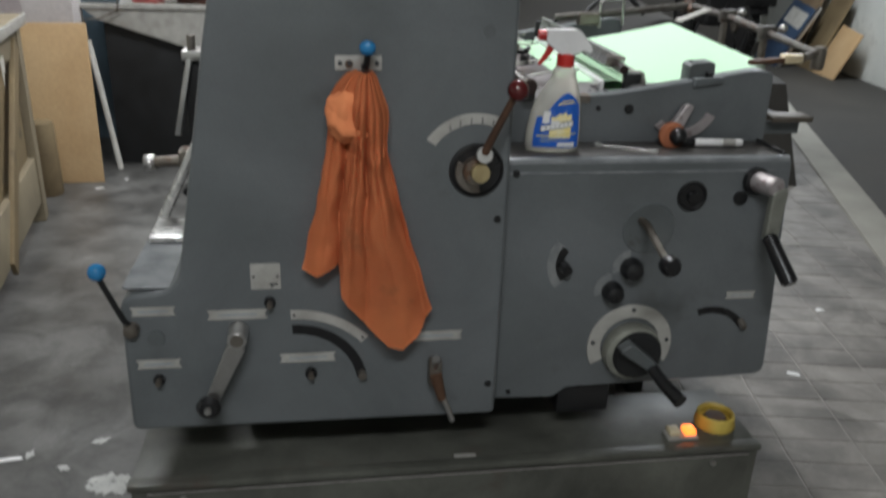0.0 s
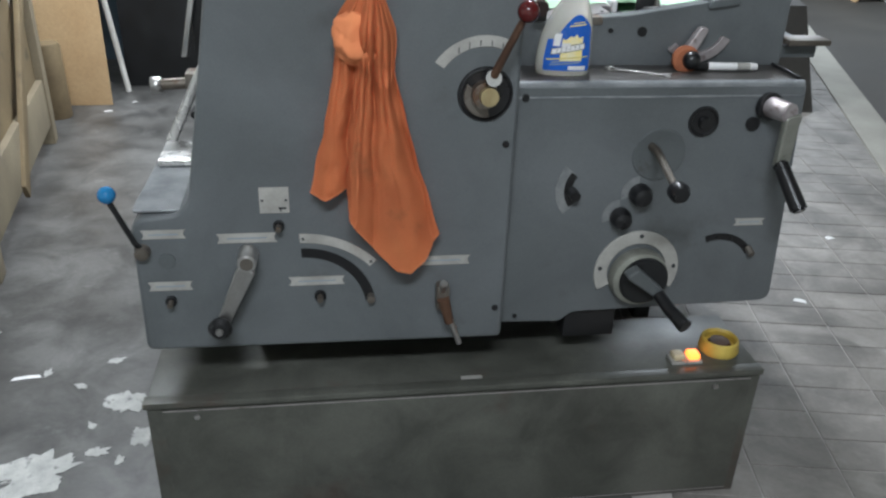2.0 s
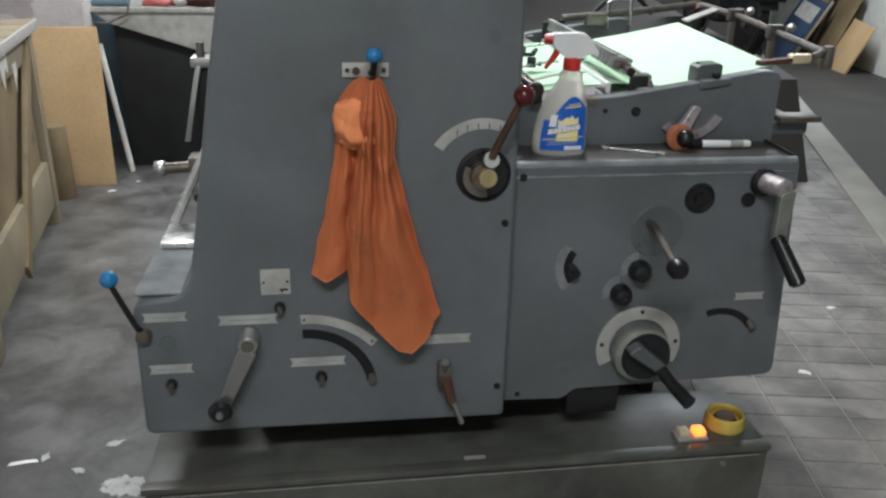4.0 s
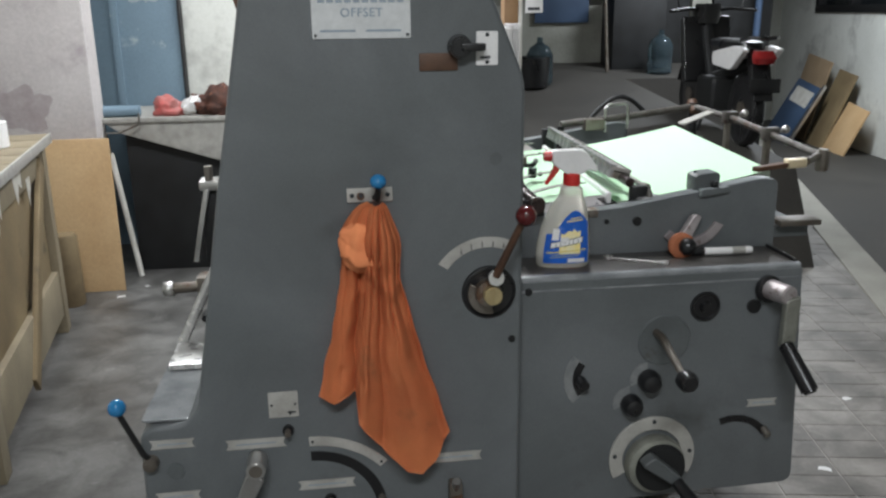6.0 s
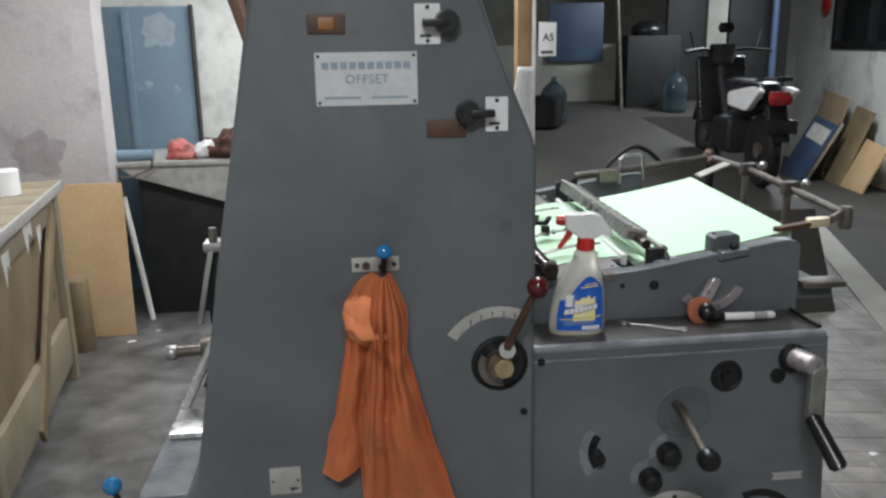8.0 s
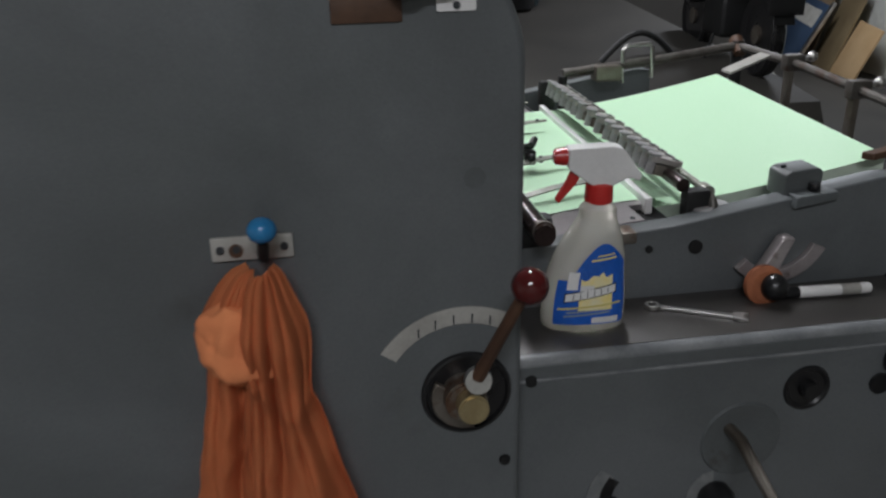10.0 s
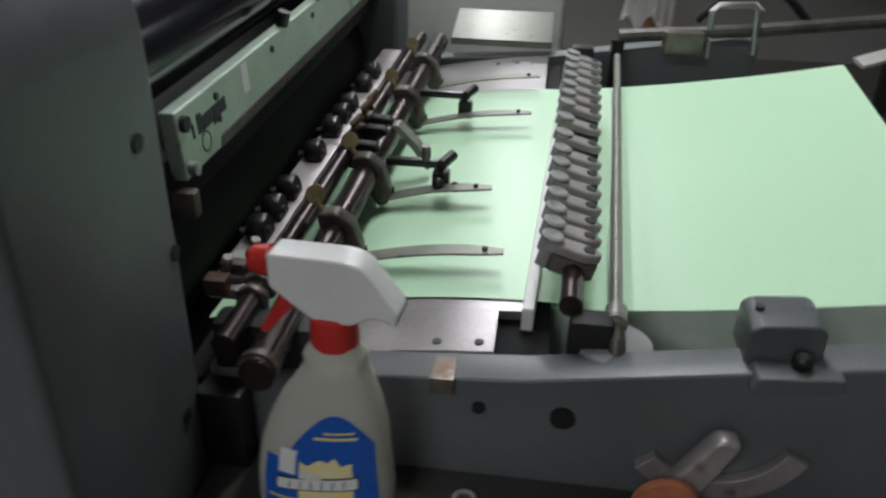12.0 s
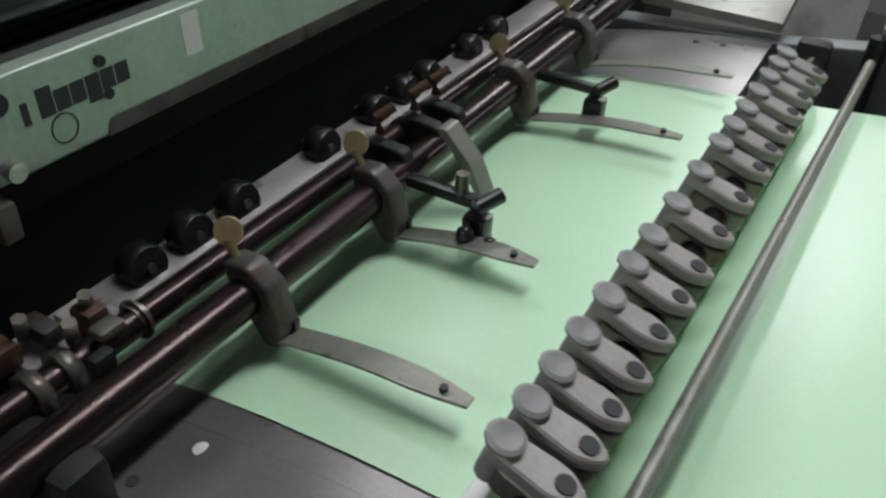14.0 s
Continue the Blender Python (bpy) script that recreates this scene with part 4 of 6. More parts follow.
def damper_unit():
    bar = part("dampening_bar", slab(rounded([(0.152, 1.374), (0.168, 1.374), (0.1634, 1.442), (0.1474, 1.442)], 0.003), 0.285, 1.19, "y", 0.002), KOMPAC, press, "greenish cast bar with a faded wordmark")
    part("white_sticker", slab(on_face(1.405, 1.437), 0.457, 0.475, "y"), WHITE, bar, "white paper sticker")
    for k in range(7):
        y = 0.314 + k * 0.0127
        part("print_bar", slab(on_face(1.4055 + 0.0003 * k - (0.0045 if k == 4 else 0), 1.4205 + 0.0002 * k + (0.005 if k == 1 else 0)), y, y + (0.005 if k == 0 else 0.0114), "y"), INK, bar, "black wordmark bar")
    for y, z in ((0.379, 1.428), (0.381, 1.4035), (0.56, 1.428), (0.74, 1.428)):
        part("bar_hole", rod((0.1635, y, z), (0.1672, y, z), 0.0042, n=10), INK, bar)
    ring = slab(arc_band(0.341, 1.394, 0.0097, 0.0107, 0, 359, 28), 0.166, 0.1672, "x")
    for v in ring.verts:
        v.co.x -= 0.0676 * (v.co.z - 1.394)
    part("stamp_ring", ring, INK, bar, "round inked stamp")
    part("bar_edge", slab(rounded([(0.372, 1.3742), (1.188, 1.3742), (1.188, 1.387), (0.376, 1.387)], [0.001, 0.001, 0.001, 0.006]), 0.164, 0.1687, "x"), CAST, bar, "dark worn lower edge")
    part("bar_bolt", rod((0.165, 0.295, 1.384), (0.176, 0.295, 1.384), 0.007, n=14), STEEL, bar)
    part("bar_bolt", rod((0.163, 0.297, 1.428), (0.17, 0.297, 1.428), 0.008, n=14), INK, bar)
    part("bar_foot", box(0.14, 0.178, 0.272, 0.287, 1.34, 1.368, 0.003), OLD_STEEL, bar)
    # Coloured near-black for the shade below the bar
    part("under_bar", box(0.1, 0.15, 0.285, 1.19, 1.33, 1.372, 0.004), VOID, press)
    part("rubber_roller", rod((0.075, 0.23, 1.475), (0.075, 1.2, 1.475), 0.062, n=40), RUBBER, press, "glossy blue-black rubber roller")
    part("rubber_roller", rod((0.02, 0.23, 1.6), (0.02, 1.2, 1.6), 0.07, n=40), RUBBER, press, "glossy blue-black rubber roller")
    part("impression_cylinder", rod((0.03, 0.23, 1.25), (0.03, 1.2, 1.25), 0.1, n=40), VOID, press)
    for k in range(3):
        part("bar_screw", tube([(0.16, 0.62 + k * 0.16, 1.442), (0.165, 0.62 + k * 0.16, 1.46)], 0.008, 10), BLACK, bar)
    bar.location = (-0.005, 0.016, -0.009)


damper_unit()


def sucker_bar():
    bar = part("sucker_bar", rod((0, -0.39, 0), (0, 0.4, 0), 0.011, n=16), SHAFT, press, "steel shaft that carries the sucker fingers")
    bar.matrix_basis = pose(0.553, 0.642, 1.289, 0, 0, -1.8)
    outline = rounded([(-0.036, -0.0095), (0.008, -0.0125), (0.025, 0), (0.008, 0.0125), (-0.036, 0.0095)], 0.01, 4)
    arm = slab(outline, 0.014, 0.024, "z", 0.0015, 1)
    low = slab([(x * 0.85 + 0.003, y * 0.9) for x, y in outline], -0.006, 0.012, "z", 0.001, 1)
    hole = rod((0.008, 0, 0.0236), (0.008, 0, 0.0252), 0.0062, n=12)
    cup = lathe([(0.0075, -0.006), (0.0075, 0.022), (0.0115, 0.0255), (0.0118, 0.028), (0.009, 0.0295), (0.005, 0.0285), (0.001, 0.028)], 16, Matrix.Translation((-0.03, 0, 0)))
    first = None
    for y in (-0.321, -0.29, -0.257, -0.22, -0.178, -0.135, -0.094, -0.04, 0.02, 0.079, 0.122, 0.165, 0.211, 0.256, 0.296, 0.333):
        if first is None:
            first = [part("sucker_finger", arm, SUCKER, bar, "grey cast sucker finger"), part("finger_foot", low, OLD_STEEL, bar),
                     part("finger_hole", hole, INK, bar), part("sucker_cup", cup, RUBBER_CUP, bar, "grey rubber sucker cup")]
            for o in first:
                o.location.y = y
        else:
            for o in first:
                c = o.copy()
                scene.collection.objects.link(c)
                c.location.y = y
    return bar


SUCKERS = sucker_bar()


def hoist():
    """Rods and stops round the paper pile."""
    part("cross_rod", rod((0.577, 0.252, 1.28), (0.619, 1.12, 1.284), 0.0062, n=16), FINGER, press, "long steel rod across the pile")
    part("rod_collar", rod((0.5762, 0.246, 1.28), (0.5783, 0.276, 1.28), 0.0105, n=18, bevel=0.003), FINGER, press)
    part("rod_socket", tube([(0.577, 0.25, 1.279), (0.578, 0.238, 1.272), (0.58, 0.23, 1.245)], [0.006, 0.007, 0.009], 12), CAST, press)
    part("bar_bracket", box(0.535, 0.575, 0.235, 0.262, 1.24, 1.288, 0.006), DARK, press, "black bracket of the sucker bar")
    part("bar_bracket", box(0.535, 0.575, 1.07, 1.1, 1.24, 1.31, 0.008), DARK, press)
    # white guide disc by the rod
    part("guide_disc", lathe([(0.034, 0), (0.036, 0.004), (0.034, 0.008), (0.001, 0.012)], 24, Matrix.Translation((0.578, 0.25, 1.252))), RUBBER_CUP, press)
    # frame rods
    part("rear_rod", tube([(0.62, 1.16, 1.312), (0.85, 1.17, 1.33), (1.12, 1.2, 1.356)], 0.012), CAST, press, "brown steel frame rod")
    part("end_rod", tube([(1.12, 1.2, 1.356), (1.15, 0.95, 1.342), (1.15, 0.45, 1.305)], 0.0105), CAST, press, "steel end rod of the pile frame")
    part("corner_joint", rod((1.12, 1.18, 1.335), (1.12, 1.22, 1.375), 0.018, n=16, bevel=0.004), RUST, press)
    part("corner_post", rod((1.12, 1.2, 0.5), (1.12, 1.2, 1.37), 0.016), DARK, press)
    part("corner_post", rod((0.62, 1.16, 0.5), (0.62, 1.16, 1.305), 0.012), DARK, press)
    for y, z in ((0.98, 1.344), (0.72, 1.326)):
        c = part("rod_clamp", box(1.125, 1.175, y - 0.015, y + 0.015, z - 0.02, z + 0.02, 0.006), CAST, press)
        part("rear_stop", box(1.135, 1.15, y - 0.012, y + 0.012, z - 0.12, z - 0.01, 0.003), OLD_STEEL, c)
        part("clamp_ball", ball((1.2, y, z + 0.012), 0.013), STEEL, c)
        part("clamp_stem", rod((1.17, y, z + 0.005), (1.195, y, z + 0.011), 0.006), STEEL, c)
    ch = part("side_joint", rod((1.15, 0.44, 1.265), (1.15, 0.44, 1.325), 0.018, n=16, bevel=0.004), OLD_STEEL, press)
    part("side_rod", tube([(1.15, 0.45, 1.31), (1.05, 0.35, 1.31)], 0.01), OLD_STEEL, press)
    arm = part("stop_arm", slab(rounded([(0.872, 0.305), (0.886, 0.288), (0.995, 0.33), (0.988, 0.352)], 0.005), 1.3, 1.312, "z", 0.002), RUST, press, "red-brown pile stop arm")
    part("arm_tip", slab(rounded([(0.983, 0.325), (1.045, 0.338), (1.05, 0.358), (0.985, 0.357)], 0.008), 1.297, 1.32, "z", 0.004), LAMP_PALE, arm, "cream plastic arm end")
    part("hold_strip", slab([(1.0, 1.318), (1.1, 1.355), (1.1, 1.361), (1.0, 1.324)], 1.0, 1.05, "y", 0.001), LABEL, press, "bent pale sheet-metal strip")
    g = part("wire_gate", tube([(0.78, 1.16, 1.28), (0.78, 1.16, 1.365), (0.79, 1.16, 1.375), (0.85, 1.16, 1.378), (0.86, 1.16, 1.37), (0.86, 1.16, 1.29)], 0.006, 8), STEEL, press, "bent steel wire stop")
    part("air_hose", tube([(0.78 + 0.22 * k / 12, 1.32, 1.31 + 0.075 * math.sin(math.pi * k / 12)) for k in range(13)], 0.009, 8), DARK, press, "dark rubber air hose")
    part("rod_block", box(0.7, 0.77, 1.13, 1.18, 1.29, 1.33, 0.006), OLD_STEEL, press)
    part("pile_table", box(0.55, 1.03, 0.28, 1.02, 1.13, 1.16, 0.004), GREY_WORN, press)
    part("table_rail", box(0.93, 1.04, 0.24, 0.3, 1.168, 1.182, 0.003), OLD_STEEL, press)
    part("hoist_column", box(0.92, 0.98, 0.85, 0.95, 0.0, 1.13, 0.006), DARK, press)
    part("rear_foot", box(0.2, 1.05, 1.0, 1.2, 0.0, 0.9, 0.01), DARK, press)


hoist()
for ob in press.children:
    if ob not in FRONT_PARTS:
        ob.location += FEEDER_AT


POLISHED = mat("polished_worn_edge_steel", (0.78, 0.77, 0.75), 0.28, 0.55, (0.55, 0.54, 0.52), 16, 0.7)


def delivery():
    """Delivery side, seen past the left edge of the casing."""
    fair = rounded([(-0.604, 0.6), (-0.46, 0.6), (-0.45, 0.9), (-0.5, 0.868), (-0.6, 0.858)], [0, 0, 0, 0.02, 0.03])
    part("delivery_fairing", slab(fair, 0.205, 0.42, "y", 0.012), GREY, press, "glossy rounded delivery fairing")
    # Plate laid on the shoulder; its pale grey paints the lamp's reflection
    part("chute_plate", slab(rounded([(-0.594, 0.015), (-0.486, 0.015), (-0.478, 0.41), (-0.585, 0.41)], 0.012), 0.8685, 0.874, "z", 0.002), BEAD, press, "glossy grey top plate paled for its lamp reflection")
    part("chute_step", box(-0.58, -0.478, 0.26, 0.395, 0.8745, 0.89, 0.005), POLISHED, press)
    for y, w, m in ((0.4, 0.024, POLISHED), (0.45, 0.018, OLD_STEEL), (0.5, 0.018, DARK)):
        part("delivery_rail", tube([(-0.575, y, 0.875), (-0.52, y, 0.985), (-0.42, y, 1.185)], w * 0.5, 8), m, press, "straight delivery rail")
    b = part("side_bracket", box(-0.5, -0.44, 0.46, 0.49, 1.08, 1.28, 0.004), DARK, press)
    part("bracket_edge", slab([(-0.53, 1.085), (-0.516, 1.085), (-0.475, 1.27), (-0.489, 1.27)], 0.44, 0.46, "y", 0.003), STEEL, b, "bright worn bracket edge")
    part("bracket_cap", box(-0.5, -0.43, 0.44, 0.5, 1.265, 1.29, 0.006), STEEL, b)
    part("bracket_pin", rod((-0.475, 0.45, 1.29), (-0.475, 0.45, 1.325), 0.01), OLD_STEEL, b)
    t = part("tie_rod", rod((-0.6, 0.45, 1.015), (-0.4, 0.45, 1.025), 0.014, n=14), OLD_STEEL, press, "steel tie rod with a nut")
    part("tie_nut", rod((-0.61, 0.45, 1.0145), (-0.585, 0.45, 1.016), 0.02, n=6), STEEL, t)
    part("tie_block", box(-0.525, -0.46, 0.42, 0.48, 1.0, 1.05, 0.008), OLD_STEEL, t)
    for k in range(3):
        part("delivery_bolt", rod((-0.49 + 0.02 * k, 0.33, 0.99 + 0.02 * k), (-0.49 + 0.02 * k, 0.3, 0.985 + 0.02 * k), 0.01, n=10), DARK, press)


delivery()


def tower_top():
    """Small fittings that show over the casing."""
    t = part("ink_key", rod((-0.26, 0.3, 1.9), (-0.2, 0.33, 1.99), 0.012), BLUE, press, "blue plastic key")
    part("top_pipe", tube([(-0.19, 0.3, 1.9), (-0.17, 0.31, 1.96), (-0.2, 0.33, 2.05)], 0.007), STEEL, press)


tower_top()

# ---- paper ----
SKEW = Matrix.Rotation(radians(-2.3), 4, "Z")
SHEET_L, SHEET_W = 0.41, 0.71


def paper_pile():
    """The stack sags: flat under the suckers, curling up towards its far end."""
    pile = thing("paper_pile", "tall stack of pale green paper sheets on the feeder", "paper stack", at=pose(0.506, 0.378, 1.209, 1.4, 0, -3.6))
    length = 0.432

    def rise(x):
        u = max(0.0, x - 0.03)
        return 0.13 * u + 0.14 * u * u
    for name, material, low, high, label in (("pile_body", PAPER_SIDE, -0.095, -0.0005, "white-green cut edges of the stack"), ("top_sheet", PAPER, -0.0004, 0.0, "")):
        n = 16
        xs = [length * k / n for k in range(n + 1)]
        bm = slab([(x, rise(x) + high) for x in xs] + [(x, rise(x) + low) for x in reversed(xs)], 0, SHEET_W, "y")
        part(name, bm, material, pile, label)
    return pile


paper_pile()


BEND = 1.2  # radius of the arched board


def paper_sheet():
    """A sheet bent to the arch of the board, about the arch's axis."""
    bm = bmesh.new()
    bmesh.ops.create_grid(bm, x_segments=28, y_segments=8, size=0.5, matrix=Matrix.Translation((SHEET_L / 2, SHEET_W / 2 - 0.012, 0)) @ Matrix.Diagonal((SHEET_L, SHEET_W - 0.024, 1, 1)))
    bmesh.ops.transform(bm, matrix=SKEW, verts=bm.verts)
    for v in bm.verts:
        a = v.co.x / BEND
        v.co.x, v.co.z = BEND * math.sin(a), BEND * math.cos(a)
    bmesh.ops.solidify(bm, geom=bm.faces[:], thickness=0.00015)
    return tagged(link_mesh("paper_sheet", bm, PAPER), "single pale green paper sheet fed into the press", "paper sheet", "sheets being printed")


# ---- loose things ----
def orange_cloth():
    """A rag knotted on the hook, hung in folds."""
    th = thing("orange_rag", "crumpled orange cotton rag tied on the press hook", "rag", at=pose(-0.1, -0.012, 1.33))
    bm = bmesh.new()
    rows, cols = 60, 96

    def along(v, table):
        for (a, fa), (b, fb) in zip(table, table[1:]):
            if v <= b:
                return fa + (fb - fa) * (v - a) / (b - a)
        return table[-1][1]
    hem_x = ((0, -0.125), (0.3, -0.05), (0.36, -0.048), (0.5, -0.03), (0.62, 0.015), (0.78, 0.075), (0.9, 0.115), (1, 0.145))
    hem_z = ((0, -0.405), (0.12, -0.418), (0.3, -0.395), (0.34, -0.41), (0.37, -0.455), (0.5, -0.48), (0.6, -0.53), (0.72, -0.578), (0.8, -0.587), (0.9, -0.56), (1, -0.5))
    grid = []
    for i in range(rows + 1):
        u = i / rows
        line = []
        for j in range(cols + 1):
            v = j / cols
            top = -0.012 + 0.03 * v
            waist = -0.066 + 0.115 * v
            hx, hz = along(v, hem_x), along(v, hem_z)
            if u < 0.3:
                x = top + (waist - top) * min(1.0, u / 0.14) ** 0.6
            else:
                x = waist + (hx - waist) * ((u - 0.3) / 0.7) ** 1.15
            z = hz * u
            s = v * 1.0 + 0.02 * noise.noise((u * 3, v * 5, 2))
            warp = s + 0.06 * noise.noise((v * 2.5, u * 1.6, 7)) + 0.025 * noise.noise((v * 6, u * 4, 3))
            wide = 1 - abs(math.sin(warp * 9.0 + 0.4 + 0.5 * u)) ** 0.7
            narrow = 1 - abs(math.sin(warp * 23.0 + 1.1 - 0.8 * u)) ** 0.8
            crease = 0.85 - 1.15 * wide - 0.75 * narrow * max(0.15, 1 - 1.1 * u) + 0.45 * noise.noise((v * 3.2, u * 2.4, 0)) + 0.22 * noise.noise((v * 10, u * 9, 4))
            amp = 0.006 + 0.02 * min(1, u * 2.2) * (1 - 0.25 * u)
            lump = 0.042 * math.sin(math.pi * min(1, max(0, v))) * math.exp(-((u - 0.13) / 0.12) ** 2)
            roll = 0.012 * math.exp(-((u - 0.25 - 0.06 * v) / 0.03) ** 2)
            overlap = 0.012 if v > 0.355 else 0.0
            y = -0.012 - 0.018 * math.sin(math.pi * v) - lump - roll - amp * crease - overlap
            line.append(bm.verts.new((x + 0.004 * noise.noise((u * 8, v * 4, 1)), min(-0.004, y), z)))
        grid.append(line)
    for i in range(rows):
        for j in range(cols):
            bm.faces.new((grid[i][j], grid[i][j + 1], grid[i + 1][j + 1], grid[i + 1][j]))
    bmesh.ops.solidify(bm, geom=bm.faces[:], thickness=0.0012)
    part("cloth", bm, CLOTH, th, smooth=80)
    for cx, cy, cz, rx, ry, rz in ((-0.024, -0.039, -0.082, 0.047, 0.038, 0.057),):
        bm = bmesh.new()
        bmesh.ops.create_icosphere(bm, subdivisions=5, radius=1)
        for v in bm.verts:
            d = v.co.copy()
            r = 1 + 0.2 * noise.noise(d * 1.7 + Vector((cz * 30, 0, 0))) - 0.06 * (1 - abs(math.sin(d.z * 3.2 + d.x * 2.0 + 1.6 * noise.noise(d * 1.6)))) ** 3 + 0.05 * noise.noise(d * 4 + Vector((cx * 90, 0, 0)))
            v.co = Vector((d.x * rx, d.y * ry, d.z * rz)) * r + Vector((cx, cy, cz))
        part("bunched_knot", bm, CLOTH, th, smooth=80)


orange_cloth()


def superellipse(a, b, n=28, p=2.6):
    out = []
    for k in range(n):
        t = 2 * math.pi * k / n
        c, s = math.cos(t), math.sin(t)
        out.append((a * math.copysign(abs(c) ** (2 / p), c), b * math.copysign(abs(s) ** (2 / p), s)))
    return out


def loft(sections, n=28):
    """Oval rings (half width, half depth, x shift, z) joined into a body."""
    bm = bmesh.new()
    rings = []
    for a, b, dx, z in sections:
        rings.append([bm.verts.new((x + dx, y, z)) for x, y in superellipse(a, b, n)])
    for r, q in zip(rings, rings[1:]):
        for k in range(n):
            bm.faces.new((r[k], r[(k + 1) % n], q[(k + 1) % n], q[k]))
    bm.faces.new(rings[0])
    bm.faces.new(rings[-1])
    return bm


BODY = [(1.1 * a, b, c, d) for a, b, c, d in [(0.05, 0.026, 0, 0.0), (0.054, 0.029, 0, 0.004), (0.055, 0.03, 0, 0.02), (0.054, 0.03, 0.001, 0.05), (0.05, 0.029, 0.003, 0.085), (0.045, 0.027, 0.007, 0.11),
        (0.037, 0.024, 0.011, 0.135), (0.029, 0.021, 0.014, 0.152), (0.024, 0.0195, 0.0155, 0.164), (0.0228, 0.0192, 0.016, 0.167), (0.0236, 0.0198, 0.016, 0.17), (0.0224, 0.019, 0.016, 0.173), (0.0235, 0.0197, 0.016, 0.176), (0.0222, 0.0188, 0.016, 0.179), (0.0175, 0.0165, 0.016, 0.184), (0.016, 0.016, 0.016, 0.19)]]


def body_at(z):
    for (a0, b0, d0, z0), (a1, b1, d1, z1) in zip(BODY, BODY[1:]):
        if z0 <= z <= z1:
            u = (z - z0) / (z1 - z0)
            return a0 + (a1 - a0) * u, b0 + (b1 - b0) * u, d0 + (d1 - d0) * u
    return BODY[-1][:3]


def spray_bottle():
    th = thing("spray_bottle", "clear plastic spray bottle with blue label and white trigger head", "spray bottle", at=pose(0.335, 0.149, 1.1232, 0, 0, -6))
    b = part("bottle", loft(BODY), BOTTLE, th, "cloudy clear plastic bottle", smooth=60)
    # label on the front, wrapped on the curve
    def wrapped(name, z_of, u_range, material, off, label="", rows=14, cols=20):
        bm = bmesh.new()
        g = []
        for i in range(rows + 1):
            line = []
            for j in range(cols + 1):
                u = u_range[0] + (u_range[1] - u_range[0]) * j / cols
                z0, z1 = z_of(u)
                z = z0 + (z1 - z0) * i / rows
                a, d, dx = body_at(z)
                y = -d * (max(0.0, 1 - abs(u) ** 2.6)) ** (1 / 2.6) - off
                line.append(bm.verts.new((dx + a * u, y, z)))
            g.append(line)
        for i in range(rows):
            for j in range(cols):
                bm.faces.new((g[i][j], g[i][j + 1], g[i + 1][j + 1], g[i + 1][j]))
        return part(name, bm, material, b, label, smooth=60)

    wrapped("label", lambda u: (0.012, 0.08 + 0.052 * max(0.0, 1 - ((u - 0.3) / 0.75) ** 2) ** 0.75), (-0.78, 0.9), LBLUE, 0.0006, "blue printed label", 18, 28)
    wrapped("label_window", lambda u: (0.066, 0.092), (-0.55, -0.28), WHITE, 0.0011, "pale window print", 4, 6)
    wrapped("label_picture", lambda u: (0.034, 0.083 + 0.012 * math.exp(-((u - 0.32) / 0.08) ** 2) + 0.004 * math.sin(u * 14)), (-0.22, 0.58), LCREAM, 0.0011, "pale cream figure print", 8, 20)
    wrapped("label_logo", lambda u: (0.047 + 0.011 * (u + 0.5), 0.0615 + 0.011 * (u + 0.5)), (-0.58, 0.68), INK, 0.0015, "dark-edged wordmark shape", 4, 14)
    wrapped("label_logo", lambda u: (0.0485 + 0.011 * (u + 0.5), 0.0598 + 0.011 * (u + 0.5)), (-0.55, 0.65), WHITE, 0.0018, "white wordmark shape", 4, 14)
    for k in range(6):
        wrapped("label_mark", lambda u: (0.0495 + 0.011 * (u + 0.5), 0.058 + 0.011 * (u + 0.5)), (-0.37 + k * 0.165, -0.35 + k * 0.165), INK, 0.0021, "", 2, 2)
    wrapped("label_logo", lambda u: (0.064, 0.0725), (-0.22, 0.12), WHITE, 0.0015, "small white wordmark shape", 2, 8)
    wrapped("label_stripe", lambda u: (0.107 + 0.006 * u, 0.1095 + 0.006 * u), (-0.05, 0.66), LYEL, 0.0011, "", 2, 8)
    wrapped("label_stripe", lambda u: (0.1125 + 0.006 * u, 0.1145 + 0.006 * u), (0.1, 0.62), LYEL, 0.0011, "", 2, 8)
    for z, u0, u1 in ((0.0385, -0.7, 0.8), (0.032, -0.5, 0.6), (0.0265, -0.55, 0.55)):
        wrapped("label_line", lambda u, z=z: (z + 0.005 * u, z + 0.0028 + 0.005 * u), (u0, u1), LYEL if z > 0.038 else INK_FADED, 0.0011 if z < 0.038 else 0.0014, "", 1, 14)
    wrapped("label_code", lambda u: (0.014, 0.023), (0.12, 0.76), WHITE, 0.0011, "", 2, 8)
    part("collar", lathe([(0.0185, 0), (0.0195, 0.003), (0.0185, 0.026), (0.015, 0.028), (0.001, 0.028)], 24, Matrix.Translation((0.016, 0, 0.186))), RED, th, "red screw collar")
    head = rounded([(-0.03, 0.236), (0.0, 0.214), (0.01, 0.21), (0.034, 0.211), (0.052, 0.222), (0.069, 0.216), (0.071, 0.226), (0.044, 0.262), (0.03, 0.266), (-0.03, 0.264)],
                   [0.003, 0.006, 0.004, 0.006, 0.006, 0.004, 0.004, 0.012, 0.012, 0.004])
    h = part("trigger_head", slab(head, -0.0135, 0.0135, "y", 0.005), WHITE, th, "white plastic trigger head")
    part("nozzle", rod((-0.048, 0, 0.251), (-0.03, 0, 0.251), 0.011, 0.013, 16, 0.002), RED, h, "red nozzle")
